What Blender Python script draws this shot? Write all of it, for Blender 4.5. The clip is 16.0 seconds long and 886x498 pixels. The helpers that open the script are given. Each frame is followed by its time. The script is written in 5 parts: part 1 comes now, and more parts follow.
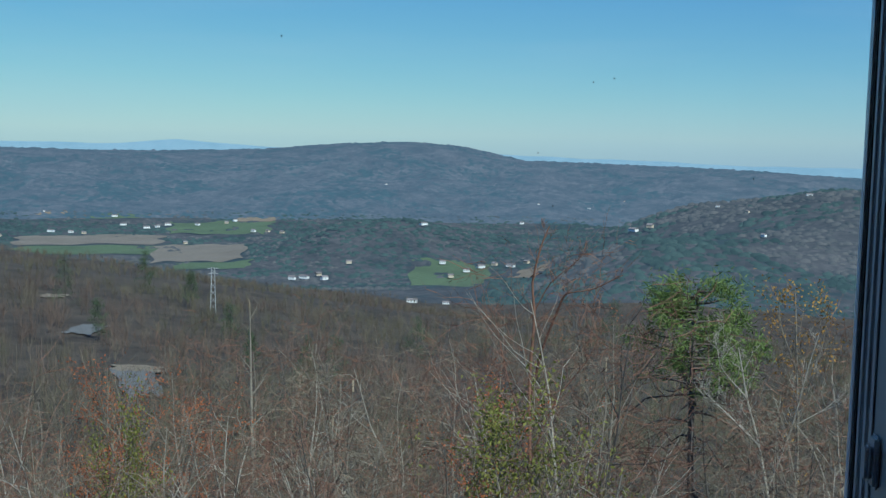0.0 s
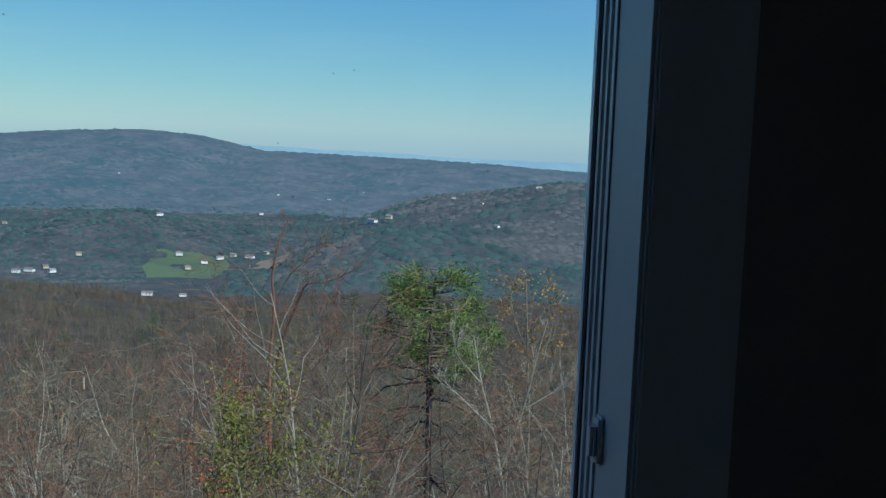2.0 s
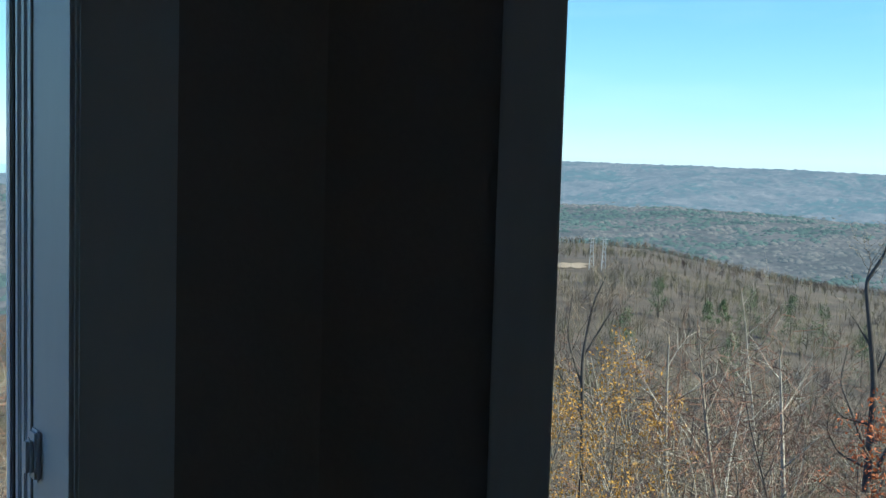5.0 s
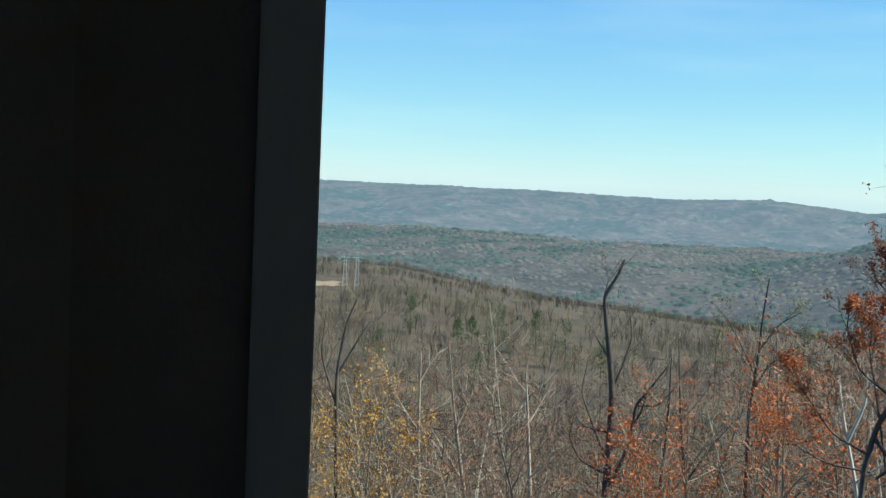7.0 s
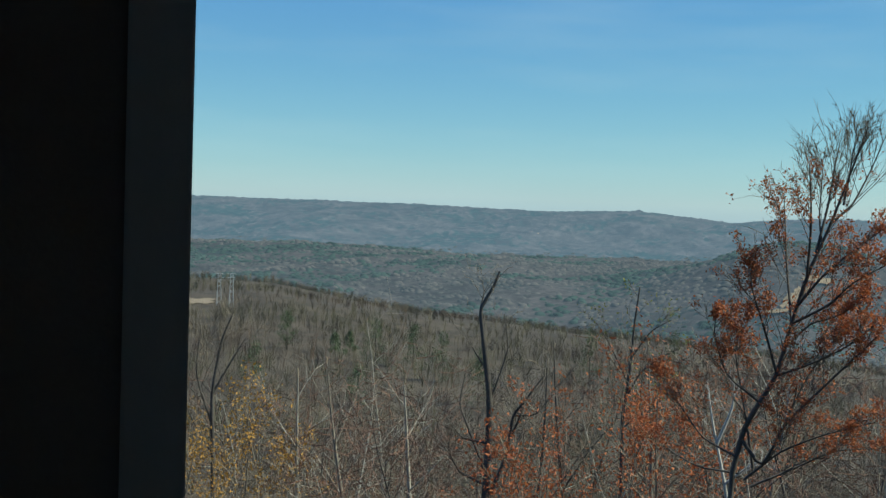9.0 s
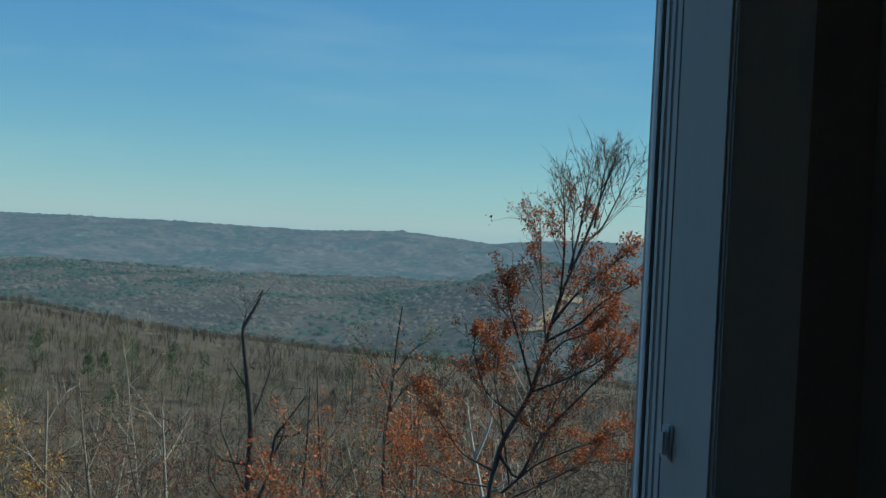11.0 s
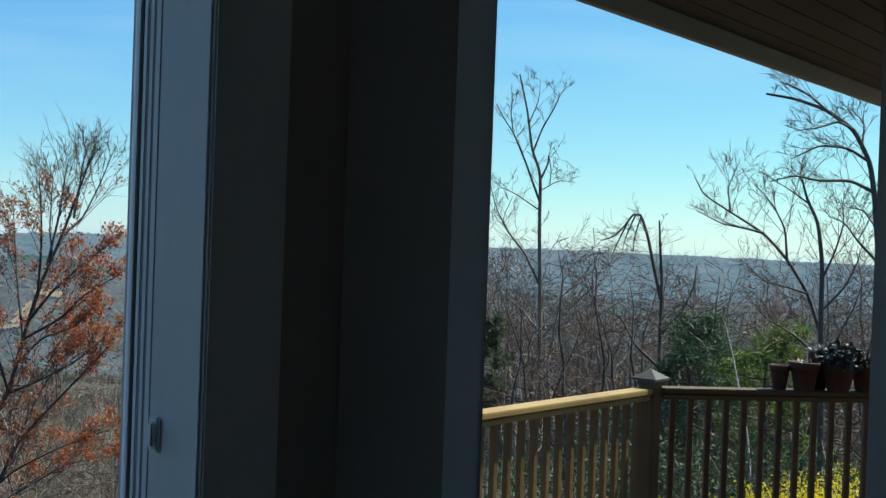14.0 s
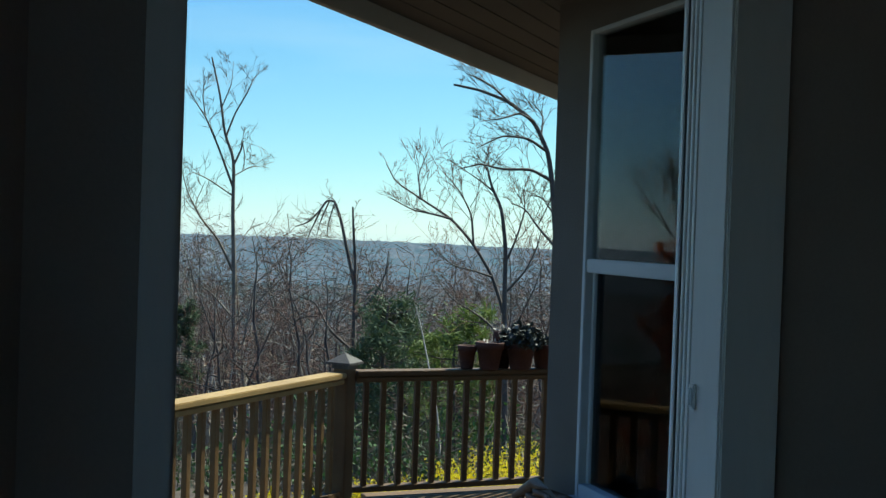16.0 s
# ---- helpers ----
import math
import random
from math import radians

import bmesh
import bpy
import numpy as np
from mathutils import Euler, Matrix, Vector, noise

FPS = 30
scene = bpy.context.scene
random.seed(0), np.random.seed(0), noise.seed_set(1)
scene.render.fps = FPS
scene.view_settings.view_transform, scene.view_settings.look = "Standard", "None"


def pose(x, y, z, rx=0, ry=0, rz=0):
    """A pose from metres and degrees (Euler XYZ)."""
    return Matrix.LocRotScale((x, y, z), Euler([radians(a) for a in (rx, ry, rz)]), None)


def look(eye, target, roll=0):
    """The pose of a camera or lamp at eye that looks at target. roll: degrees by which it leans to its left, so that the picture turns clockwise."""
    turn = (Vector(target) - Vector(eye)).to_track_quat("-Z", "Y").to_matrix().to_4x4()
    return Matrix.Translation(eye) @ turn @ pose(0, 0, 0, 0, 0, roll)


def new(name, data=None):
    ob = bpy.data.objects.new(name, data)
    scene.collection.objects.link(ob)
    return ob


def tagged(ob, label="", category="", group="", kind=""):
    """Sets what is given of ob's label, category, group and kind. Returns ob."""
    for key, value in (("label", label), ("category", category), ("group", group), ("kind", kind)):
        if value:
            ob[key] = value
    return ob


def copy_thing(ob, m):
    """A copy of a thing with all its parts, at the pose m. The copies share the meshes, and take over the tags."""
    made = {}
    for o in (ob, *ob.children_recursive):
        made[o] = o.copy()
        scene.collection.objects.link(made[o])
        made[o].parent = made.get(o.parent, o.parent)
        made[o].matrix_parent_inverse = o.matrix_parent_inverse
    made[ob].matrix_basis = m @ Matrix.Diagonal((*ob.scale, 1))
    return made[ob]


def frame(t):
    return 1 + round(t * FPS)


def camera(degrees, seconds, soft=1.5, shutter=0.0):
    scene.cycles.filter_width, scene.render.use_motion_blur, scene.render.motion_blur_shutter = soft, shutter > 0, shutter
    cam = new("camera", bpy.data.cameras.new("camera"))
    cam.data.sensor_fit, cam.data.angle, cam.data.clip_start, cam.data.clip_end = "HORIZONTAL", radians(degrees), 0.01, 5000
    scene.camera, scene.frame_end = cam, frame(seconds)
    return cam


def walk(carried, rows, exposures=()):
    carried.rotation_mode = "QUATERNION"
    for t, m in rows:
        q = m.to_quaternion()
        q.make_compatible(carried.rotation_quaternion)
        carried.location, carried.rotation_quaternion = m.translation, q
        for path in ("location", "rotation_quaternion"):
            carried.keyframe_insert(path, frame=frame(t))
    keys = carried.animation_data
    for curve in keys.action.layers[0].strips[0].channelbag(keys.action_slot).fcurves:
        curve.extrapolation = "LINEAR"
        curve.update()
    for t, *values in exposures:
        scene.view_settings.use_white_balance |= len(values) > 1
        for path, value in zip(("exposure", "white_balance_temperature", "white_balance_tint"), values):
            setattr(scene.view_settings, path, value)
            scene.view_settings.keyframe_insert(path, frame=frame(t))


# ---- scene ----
EYE = Vector((0.0, 0.0, 1.68))


def bearing(az, r=1.0, z=0.0):
    """A point r metres from the eye's plumb line; az: degrees clockwise from +y."""
    return Vector((r * math.sin(radians(az)), r * math.cos(radians(az)), z))


# seconds, bearing, pitch, roll
ROWS = [
    (0, -0.00, -5.68, 1.23), (0.5, 1.11, -6.24, 1.82), (1, 4.93, -5.94, 1.73), (1.5, 8.62, -5.99, 1.91),
    (2, 12.96, -5.73, 2.37), (2.5, 18.39, -5.68, 2.90), (3, 22.43, -5.20, 3.05), (3.5, 27.67, -4.85, 3.15),
    (4, 31.85, -4.61, 4.02), (4.5, 37.00, -4.83, 3.38), (4.7, 38.67, -4.87, 2.67), (6.8, 52.51, -3.66, 1.97),
    (7, 53.28, -3.49, 2.46), (7.5, 56.68, -2.89, 2.08), (8, 58.38, -3.04, 1.79), (8.2, 58.27, -2.94, 1.87),
    (10.3, 66.46, -1.61, 2.23), (10.5, 68.12, -1.52, 2.38), (10.8, 70.23, -1.25, 2.65), (11, 71.08, -1.15, 2.76), (11.5, 72.23, -1.87, 3.20),
    (12, 72.87, -1.37, 3.37), (12.5, 79.13, -0.17, 3.37), (13, 88.74, 0.08, 2.80), (13.5, 92.73, 0.29, 1.93),
    (14, 96.33, -0.60, 2.05), (14.5, 99.21, -1.19, 1.70), (15, 102.45, -1.17, 1.74), (15.5, 106.18, -1.11, 2.08),
    (16, 111.47, -0.77, 1.95),
]

cam = camera(42.1, 16.0, soft=1.4)
# the eye sways by a centimetre between the first window and the second
SWAY = Vector((0.0085, -0.0085, 0.0))


def eye_at(t):
    return EYE + SWAY * float(np.interp(t, [0, 4.0, 4.7, 6.8], [1.0, 0.9, 0.55, 0.0]))


def view(t, az, up, lean):
    e = eye_at(t)
    return look(e, e + bearing(az) * math.cos(radians(up)) + Vector((0, 0, math.sin(radians(up)))), lean)


def tint(t):
    return float(np.interp(t, [0, 8.2, 10.3, 12.5, 13.5, 16], [2, 2, -6, -6, 0, 1]))


def kelvin(t):
    return float(np.interp(t, [0, 3, 4.5, 6.8, 8.2, 10.3, 12.5, 14.5], [5550, 5650, 6150, 6950, 6800, 6450, 6400, 6650]))


walk(cam, [(row[0], view(*row)) for row in ROWS],
     [(t, stops + 0.35, kelvin(t), tint(t)) for t, stops in (
         (0, -0.03), (1.5, -0.04), (3.0, 0.3), (3.5, 0.75), (4.5, 1.15), (6.8, 0.95), (8.2, 0.6),
         (10.3, 0.08), (12.5, 0.15), (13.5, 0.55), (14.5, 0.88), (16, 0.85))])

# ---- world and sun ----
SUN_AZ, SUN_EL = 150.0, 50.0
world = bpy.data.worlds.new("sky")
scene.world = world
world.use_nodes = True
wn = world.node_tree.nodes
sky = wn.new("ShaderNodeTexSky")
sky.sky_type, sky.sun_disc = "NISHITA", False
sky.sun_elevation, sky.sun_rotation = radians(SUN_EL), radians(SUN_AZ)
sky.altitude, sky.air_density, sky.dust_density, sky.ozone_density = 600, 1.0, 0.05, 6.0
wn["Background"].inputs["Strength"].default_value = 0.085
tone = wn.new("ShaderNodeMix")
tone.data_type, tone.blend_type = "RGBA", "MULTIPLY"
tone.inputs["Factor"].default_value = 1.0
tone.inputs["B"].default_value = (0.60, 0.76, 0.86, 1)
world.node_tree.links.new(sky.outputs[0], tone.inputs["A"])
even = wn.new("ShaderNodeMix")
even.data_type, even.factor_mode = "VECTOR", "NON_UNIFORM"
even.inputs[1].default_value, even.inputs[5].default_value = (0.0, 0.15, 0.7), (0.0, 4.0, 5.6)
world.node_tree.links.new(tone.outputs["Result"], even.inputs[4])
# thin streaks of high cloud
way, flat, wisp, veil, cloud = (wn.new("ShaderNode" + k) for k in ("TexCoord", "Mapping", "TexNoise", "MapRange", "Mix"))
flat.inputs["Scale"].default_value = (1.6, 1.6, 13.0)
wisp.inputs["Scale"].default_value, wisp.inputs["Detail"].default_value, wisp.inputs["Roughness"].default_value = 1.7, 6, 0.55
veil.inputs["From Min"].default_value, veil.inputs["From Max"].default_value, veil.inputs["To Max"].default_value = 0.46, 0.80, 0.22
cloud.data_type = "RGBA"
cloud.inputs["B"].default_value = (4.6, 5.6, 6.3, 1)
for a, b in ((way.outputs["Generated"], flat.inputs[0]), (flat.outputs[0], wisp.inputs["Vector"]), (wisp.outputs[0], veil.inputs[0]), (veil.outputs[0], cloud.inputs["Factor"]),
             (even.outputs[1], cloud.inputs["A"]), (cloud.outputs["Result"], wn["Background"].inputs["Color"])):
    world.node_tree.links.new(a, b)
sun = new("sun", bpy.data.lights.new("sun", "SUN"))
sun.data.energy, sun.data.angle, sun.data.color = 4.8, radians(0.6), (1.0, 0.94, 0.85)
up_sun = bearing(SUN_AZ) * math.cos(radians(SUN_EL)) + Vector((0, 0, math.sin(radians(SUN_EL))))
sun.matrix_world = look(up_sun * 60, (0, 0, 0))


# ---- materials ----
def material(name, a, b, scale=8.0, rough=0.7, bump=0.2, metal=0.0, island=0.0, fine=40.0, random_object=0.0,
             translucent=0.0, stretch=(1, 1, 1), coat=0.0, spec=0.3, tight=0.0):
    """Two colours mixed by coarse and fine noise in metres, with relief; island: how much each piece differs."""
    m = bpy.data.materials.new(name)
    m.use_nodes = True
    n, l = m.node_tree.nodes, m.node_tree.links
    p = n["Principled BSDF"]
    p.inputs["Roughness"].default_value, p.inputs["Metallic"].default_value = rough, metal
    p.inputs["Specular IOR Level"].default_value = spec
    p.inputs["Coat Weight"].default_value = coat
    tc, mp = n.new("ShaderNodeTexCoord"), n.new("ShaderNodeMapping")
    mp.inputs["Scale"].default_value = stretch
    l.new(tc.outputs["Object"], mp.inputs[0])
    n1, n2 = n.new("ShaderNodeTexNoise"), n.new("ShaderNodeTexNoise")
    n1.inputs["Scale"].default_value, n2.inputs["Scale"].default_value = scale, fine
    n1.inputs["Detail"].default_value, n2.inputs["Detail"].default_value = 4, 6
    l.new(mp.outputs[0], n1.inputs["Vector"]), l.new(mp.outputs[0], n2.inputs["Vector"])
    add = n.new("ShaderNodeMath")
    add.operation = "MULTIPLY_ADD"
    l.new(n2.outputs[0], add.inputs[0])
    add.inputs[1].default_value = 0.5
    l.new(n1.outputs[0], add.inputs[2])
    last = add.outputs[0]
    for weight, kind, socket in ((island, "ShaderNodeNewGeometry", "Random Per Island"), (random_object, "ShaderNodeObjectInfo", "Random")):
        if weight:
            g, mix = n.new(kind), n.new("ShaderNodeMath")
            mix.operation = "MULTIPLY_ADD"
            l.new(g.outputs[socket], mix.inputs[0])
            mix.inputs[1].default_value = weight
            l.new(last, mix.inputs[2])
            last = mix.outputs[0]
    span = n.new("ShaderNodeMapRange")
    span.inputs["From Min"].default_value = 0.45 + tight + 0.25 * (island + random_object)
    span.inputs["From Max"].default_value = 1.0 - tight + 0.75 * (island + random_object)
    l.new(last, span.inputs[0])
    ramp = n.new("ShaderNodeMix")
    ramp.data_type = "RGBA"
    ramp.inputs["A"].default_value, ramp.inputs["B"].default_value = (*a, 1), (*b, 1)
    l.new(span.outputs[0], ramp.inputs["Factor"])
    l.new(ramp.outputs["Result"], p.inputs["Base Color"])
    if bump:
        bp = n.new("ShaderNodeBump")
        bp.inputs["Strength"].default_value, bp.inputs["Distance"].default_value = bump, 0.02
        l.new(add.outputs[0], bp.inputs["Height"])
        l.new(bp.outputs[0], p.inputs["Normal"])
    if translucent:
        tr, mx = n.new("ShaderNodeBsdfTranslucent"), n.new("ShaderNodeMixShader")
        l.new(ramp.outputs["Result"], tr.inputs[0])
        mx.inputs[0].default_value = translucent
        l.new(p.outputs[0], mx.inputs[1]), l.new(tr.outputs[0], mx.inputs[2])
        l.new(mx.outputs[0], n["Material Output"].inputs[0])
    return m


def glass(name, dirt, ior=1.5):
    m = bpy.data.materials.new(name)
    m.use_nodes = True
    n, l = m.node_tree.nodes, m.node_tree.links
    fr, gl, tr, mx = n.new("ShaderNodeFresnel"), n.new("ShaderNodeBsdfGlossy"), n.new("ShaderNodeBsdfTransparent"), n.new("ShaderNodeMixShader")
    fr.inputs[0].default_value = ior
    gl.inputs["Roughness"].default_value = 0.0
    tr.inputs[0].default_value = dirt
    l.new(fr.outputs[0], mx.inputs[0]), l.new(tr.outputs[0], mx.inputs[1]), l.new(gl.outputs[0], mx.inputs[2])
    l.new(mx.outputs[0], n["Material Output"].inputs[0])
    return m


def backdrop_material(name, a, b, haze_glow, strength, island=0.0):
    """Far woods with the haze of the air put in as a surface glow."""
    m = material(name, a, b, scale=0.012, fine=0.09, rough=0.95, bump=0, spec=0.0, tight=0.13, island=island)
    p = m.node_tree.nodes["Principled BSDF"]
    p.inputs["Emission Color"].default_value, p.inputs["Emission Strength"].default_value = (*haze_glow, 1), strength
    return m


def canopy_material(name, bare_a, bare_b, pine, haze_glow, strength, cell, share):
    """A wooded hillside seen from far off: crowns of that width, bare hardwood with stands of pine, haze emitted by the
    surface.
    """
    m = backdrop_material(name, bare_a, bare_b, haze_glow, strength)
    n, l = m.node_tree.nodes, m.node_tree.links
    p = n["Principled BSDF"]
    tc, mp, split = n.new("ShaderNodeTexCoord"), n.new("ShaderNodeMapping"), n.new("ShaderNodeSeparateColor")
    mp.inputs["Scale"].default_value = (1, 1, 0.4)
    l.new(tc.outputs["Object"], mp.inputs[0])
    crown = n.new("ShaderNodeTexVoronoi")
    crown.inputs["Scale"].default_value = 1.0 / cell
    stands = n.new("ShaderNodeTexNoise")
    stands.inputs["Scale"].default_value, stands.inputs["Detail"].default_value, stands.inputs["Roughness"].default_value = 0.0045, 6, 0.65
    l.new(mp.outputs[0], crown.inputs["Vector"]), l.new(mp.outputs[0], stands.inputs["Vector"])
    l.new(crown.outputs["Color"], split.inputs[0])
    tilt = n.new("ShaderNodeMath")
    tilt.operation = "MULTIPLY_ADD"
    l.new(split.outputs[0], tilt.inputs[0])
    tilt.inputs[1].default_value = 0.22
    l.new(stands.outputs[0], tilt.inputs[2])
    edge = n.new("ShaderNodeMapRange")
    edge.inputs["From Min"].default_value, edge.inputs["From Max"].default_value = 0.70 - share, 0.78 - share
    l.new(tilt.outputs[0], edge.inputs[0])
    shade = n.new("ShaderNodeMapRange")
    shade.inputs["To Min"].default_value, shade.inputs["To Max"].default_value = 0.7, 1.3
    l.new(split.outputs[1], shade.inputs[0])
    mix = n.new("ShaderNodeMix")
    mix.data_type = "RGBA"
    l.new(edge.outputs[0], mix.inputs["Factor"])
    l.new(p.inputs["Base Color"].links[0].from_socket, mix.inputs["A"])
    mix.inputs["B"].default_value = (*pine, 1)
    each = n.new("ShaderNodeVectorMath")
    each.operation = "SCALE"
    l.new(mix.outputs["Result"], each.inputs[0]), l.new(shade.outputs[0], each.inputs["Scale"])
    l.new(each.outputs[0], p.inputs["Base Color"])
    return m


M_WALL = material("wall_paint", (0.35, 0.30, 0.265), (0.41, 0.355, 0.315), 3, 0.85, 0.08, fine=120)
M_CEIL = material("ceiling_paint", (0.80, 0.79, 0.77), (0.86, 0.85, 0.83), 3, 0.9, 0.1, fine=150)
M_FLOOR = material("oak_floor", (0.38, 0.28, 0.185), (0.50, 0.38, 0.26), 5, 0.45, 0.1, stretch=(1, 8, 1))
M_TRIM = material("white_trim", (0.68, 0.69, 0.69), (0.75, 0.755, 0.75), 2.5, 0.45, 0.03, fine=60, stretch=(1, 1, 0.2))
M_VINYL = material("white_vinyl", (0.80, 0.81, 0.82), (0.86, 0.87, 0.88), 3, 0.35, 0.02)
# white trim of the shaded outside window, the shade put into its grey
M_EXTTRIM = material("shaded_white_trim", (0.33, 0.34, 0.345), (0.43, 0.44, 0.445), 3, 0.5, 0.05)
# white vinyl greyed to paint the shadow in the gaps between beads
M_SHADOWVINYL = material("shadow_grey_vinyl", (0.30, 0.31, 0.32), (0.38, 0.39, 0.40), 20, 0.6, 0.05)
M_GASKET = material("black_gasket", (0.012, 0.012, 0.013), (0.02, 0.02, 0.022), 20, 0.6, 0.1)
M_GLASS = glass("pane_glass", (0.93, 0.965, 0.96, 1), 1.14)
M_SCREEN = glass("screened_glass", (0.30, 0.31, 0.32, 1), 1.17)
M_EXTGLASS = glass("double_glass", (0.80, 0.86, 0.86, 1))
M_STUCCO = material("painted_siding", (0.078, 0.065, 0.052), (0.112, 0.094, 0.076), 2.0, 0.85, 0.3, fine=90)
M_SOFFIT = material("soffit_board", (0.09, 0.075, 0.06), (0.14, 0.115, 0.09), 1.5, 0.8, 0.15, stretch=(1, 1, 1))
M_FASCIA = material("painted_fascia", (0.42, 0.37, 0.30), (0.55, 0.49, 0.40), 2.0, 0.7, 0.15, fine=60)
M_SHINGLE = material("roof_shingle", (0.05, 0.05, 0.05), (0.10, 0.10, 0.10), 3, 0.9, 0.5)
# one deck timber in three tones: sunlit, shaded and half-lit colours
M_DECK = material("lit_treated_pine", (0.22, 0.135, 0.045), (0.40, 0.265, 0.098), 3, 0.6, 0.25, fine=30, random_object=0.3, stretch=(1, 1, 0.25))
M_DECKDARK = material("shaded_treated_pine", (0.058, 0.029, 0.010), (0.13, 0.068, 0.024), 3, 0.65, 0.25, fine=30, random_object=0.3)
M_DECKMID = material("half_lit_treated_pine", (0.095, 0.052, 0.018), (0.20, 0.115, 0.042), 3, 0.6, 0.25, fine=30, random_object=0.3)
M_CAP = material("post_cap_metal", (0.045, 0.04, 0.037), (0.085, 0.076, 0.068), 10, 0.75, 0.1, metal=0.0)
M_TERRA = material("terracotta", (0.045, 0.018, 0.013), (0.085, 0.034, 0.024), 9, 0.85, 0.2)
M_BARK = material("grey_bark", (0.085, 0.067, 0.049), (0.31, 0.265, 0.205), 1.2, 0.9, 0.5, fine=14, random_object=0.5)
M_WOODGREY = material("grey_brown_woods", (0.070, 0.057, 0.040), (0.172, 0.140, 0.100), 0.05, 0.9, 0.0, fine=1.5, island=0.5)
M_WOODRED = material("reddish_woods", (0.074, 0.050, 0.039), (0.170, 0.120, 0.093), 0.05, 0.9, 0.0, fine=1.5, island=0.5)
M_WOODOLIVE = material("budding_olive_woods", (0.066, 0.059, 0.036), (0.156, 0.138, 0.085), 0.05, 0.9, 0.0, fine=1.5, island=0.5)
M_TWIG = material("brown_twigs", (0.060, 0.044, 0.029), (0.27, 0.215, 0.152), 0.5, 0.9, 0.0, fine=4, island=0.9)
M_REDTWIG = material("reddish_twigs", (0.070, 0.032, 0.021), (0.25, 0.13, 0.086), 0.6, 0.9, 0.0, fine=5, island=0.9)
M_GREYTRUNK = material("pale_grey_bark", (0.20, 0.172, 0.135), (0.40, 0.355, 0.285), 2, 0.85, 0.3, fine=16)
M_TORN = material("torn_wood", (0.22, 0.165, 0.105), (0.36, 0.28, 0.19), 3, 0.85, 0.2, fine=20)
M_PALE = material("pale_dead_wood", (0.30, 0.27, 0.23), (0.50, 0.46, 0.40), 2, 0.85, 0.3, fine=16)
M_DARKBARK = material("dark_bark", (0.035, 0.028, 0.024), (0.11, 0.095, 0.08), 2, 0.9, 0.5, fine=16)
M_RED = material("red_maple_buds", (0.23, 0.052, 0.022), (0.48, 0.155, 0.052), 1.2, 0.7, 0.0, island=0.8, translucent=0.35)
M_ORANGE = material("amber_buds", (0.26, 0.12, 0.025), (0.50, 0.27, 0.05), 1.2, 0.7, 0.0, island=0.8, translucent=0.35)
M_LIME = material("lime_buds", (0.10, 0.105, 0.02), (0.25, 0.235, 0.05), 1.2, 0.7, 0.0, island=0.8, translucent=0.35)
M_PINE = material("pine_needles", (0.055, 0.092, 0.020), (0.20, 0.255, 0.065), 0.8, 0.75, 0.0, island=0.8, translucent=0.25)
M_DARKPINE = material("dark_pine_needles", (0.034, 0.058, 0.028), (0.095, 0.130, 0.058), 0.8, 0.75, 0.0, island=0.8, translucent=0.2)
M_SHRUB = material("evergreen_shrub", (0.015, 0.04, 0.01), (0.05, 0.11, 0.03), 1.5, 0.7, 0.0, island=0.8, translucent=0.2)
M_YELLOW = material("forsythia_flowers", (0.62, 0.47, 0.01), (0.80, 0.66, 0.03), 3, 0.7, 0.0, island=0.6, translucent=0.3)
M_GROUND = material("leaf_litter", (0.028, 0.021, 0.014), (0.068, 0.052, 0.036), 0.09, 0.95, 0.3, fine=0.55, tight=0.12)
M_GRAVEL = material("gravel_track", (0.095, 0.092, 0.086), (0.135, 0.131, 0.123), 0.4, 0.95, 0.3, fine=3)
M_SAND = material("bare_clay_bank", (0.14, 0.108, 0.074), (0.21, 0.165, 0.115), 0.1, 0.95, 0.2, fine=1)
M_GRASS = material("pasture_grass", (0.060, 0.084, 0.046), (0.088, 0.122, 0.064), 0.012, 0.95, 0.0, fine=0.1)
M_TILLED = material("tilled_field", (0.125, 0.105, 0.082), (0.175, 0.148, 0.115), 0.02, 0.95, 0.0, fine=0.2)
# far slopes: each surface emits its own bluish haze
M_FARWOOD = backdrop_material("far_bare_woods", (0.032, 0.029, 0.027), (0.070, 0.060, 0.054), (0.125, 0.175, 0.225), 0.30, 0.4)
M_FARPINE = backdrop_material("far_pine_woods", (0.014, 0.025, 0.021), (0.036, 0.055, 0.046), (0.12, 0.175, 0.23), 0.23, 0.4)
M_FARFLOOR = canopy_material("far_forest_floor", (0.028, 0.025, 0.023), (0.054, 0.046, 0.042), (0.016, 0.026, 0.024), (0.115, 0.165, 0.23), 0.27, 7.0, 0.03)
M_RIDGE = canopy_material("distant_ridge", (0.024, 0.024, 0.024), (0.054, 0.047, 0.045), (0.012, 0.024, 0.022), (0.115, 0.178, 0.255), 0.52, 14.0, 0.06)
# mountains: haze in both the pale base colour and the emission
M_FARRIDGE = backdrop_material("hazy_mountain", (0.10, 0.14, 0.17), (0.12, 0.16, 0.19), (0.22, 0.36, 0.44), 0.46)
M_HOUSE = material("white_clapboard", (0.62, 0.61, 0.58), (0.8, 0.79, 0.76), 0.5, 0.8, 0.0, random_object=0.4)
M_TAN = material("tan_clapboard", (0.42, 0.34, 0.25), (0.6, 0.5, 0.38), 0.5, 0.8, 0.0, random_object=0.4)
M_ROOF = material("house_roof", (0.10, 0.09, 0.09), (0.24, 0.21, 0.20), 0.4, 0.9, 0.0, random_object=0.6)
M_DARKWIN = material("dark_panes", (0.02, 0.025, 0.03), (0.04, 0.05, 0.06), 1, 0.2, 0.0)
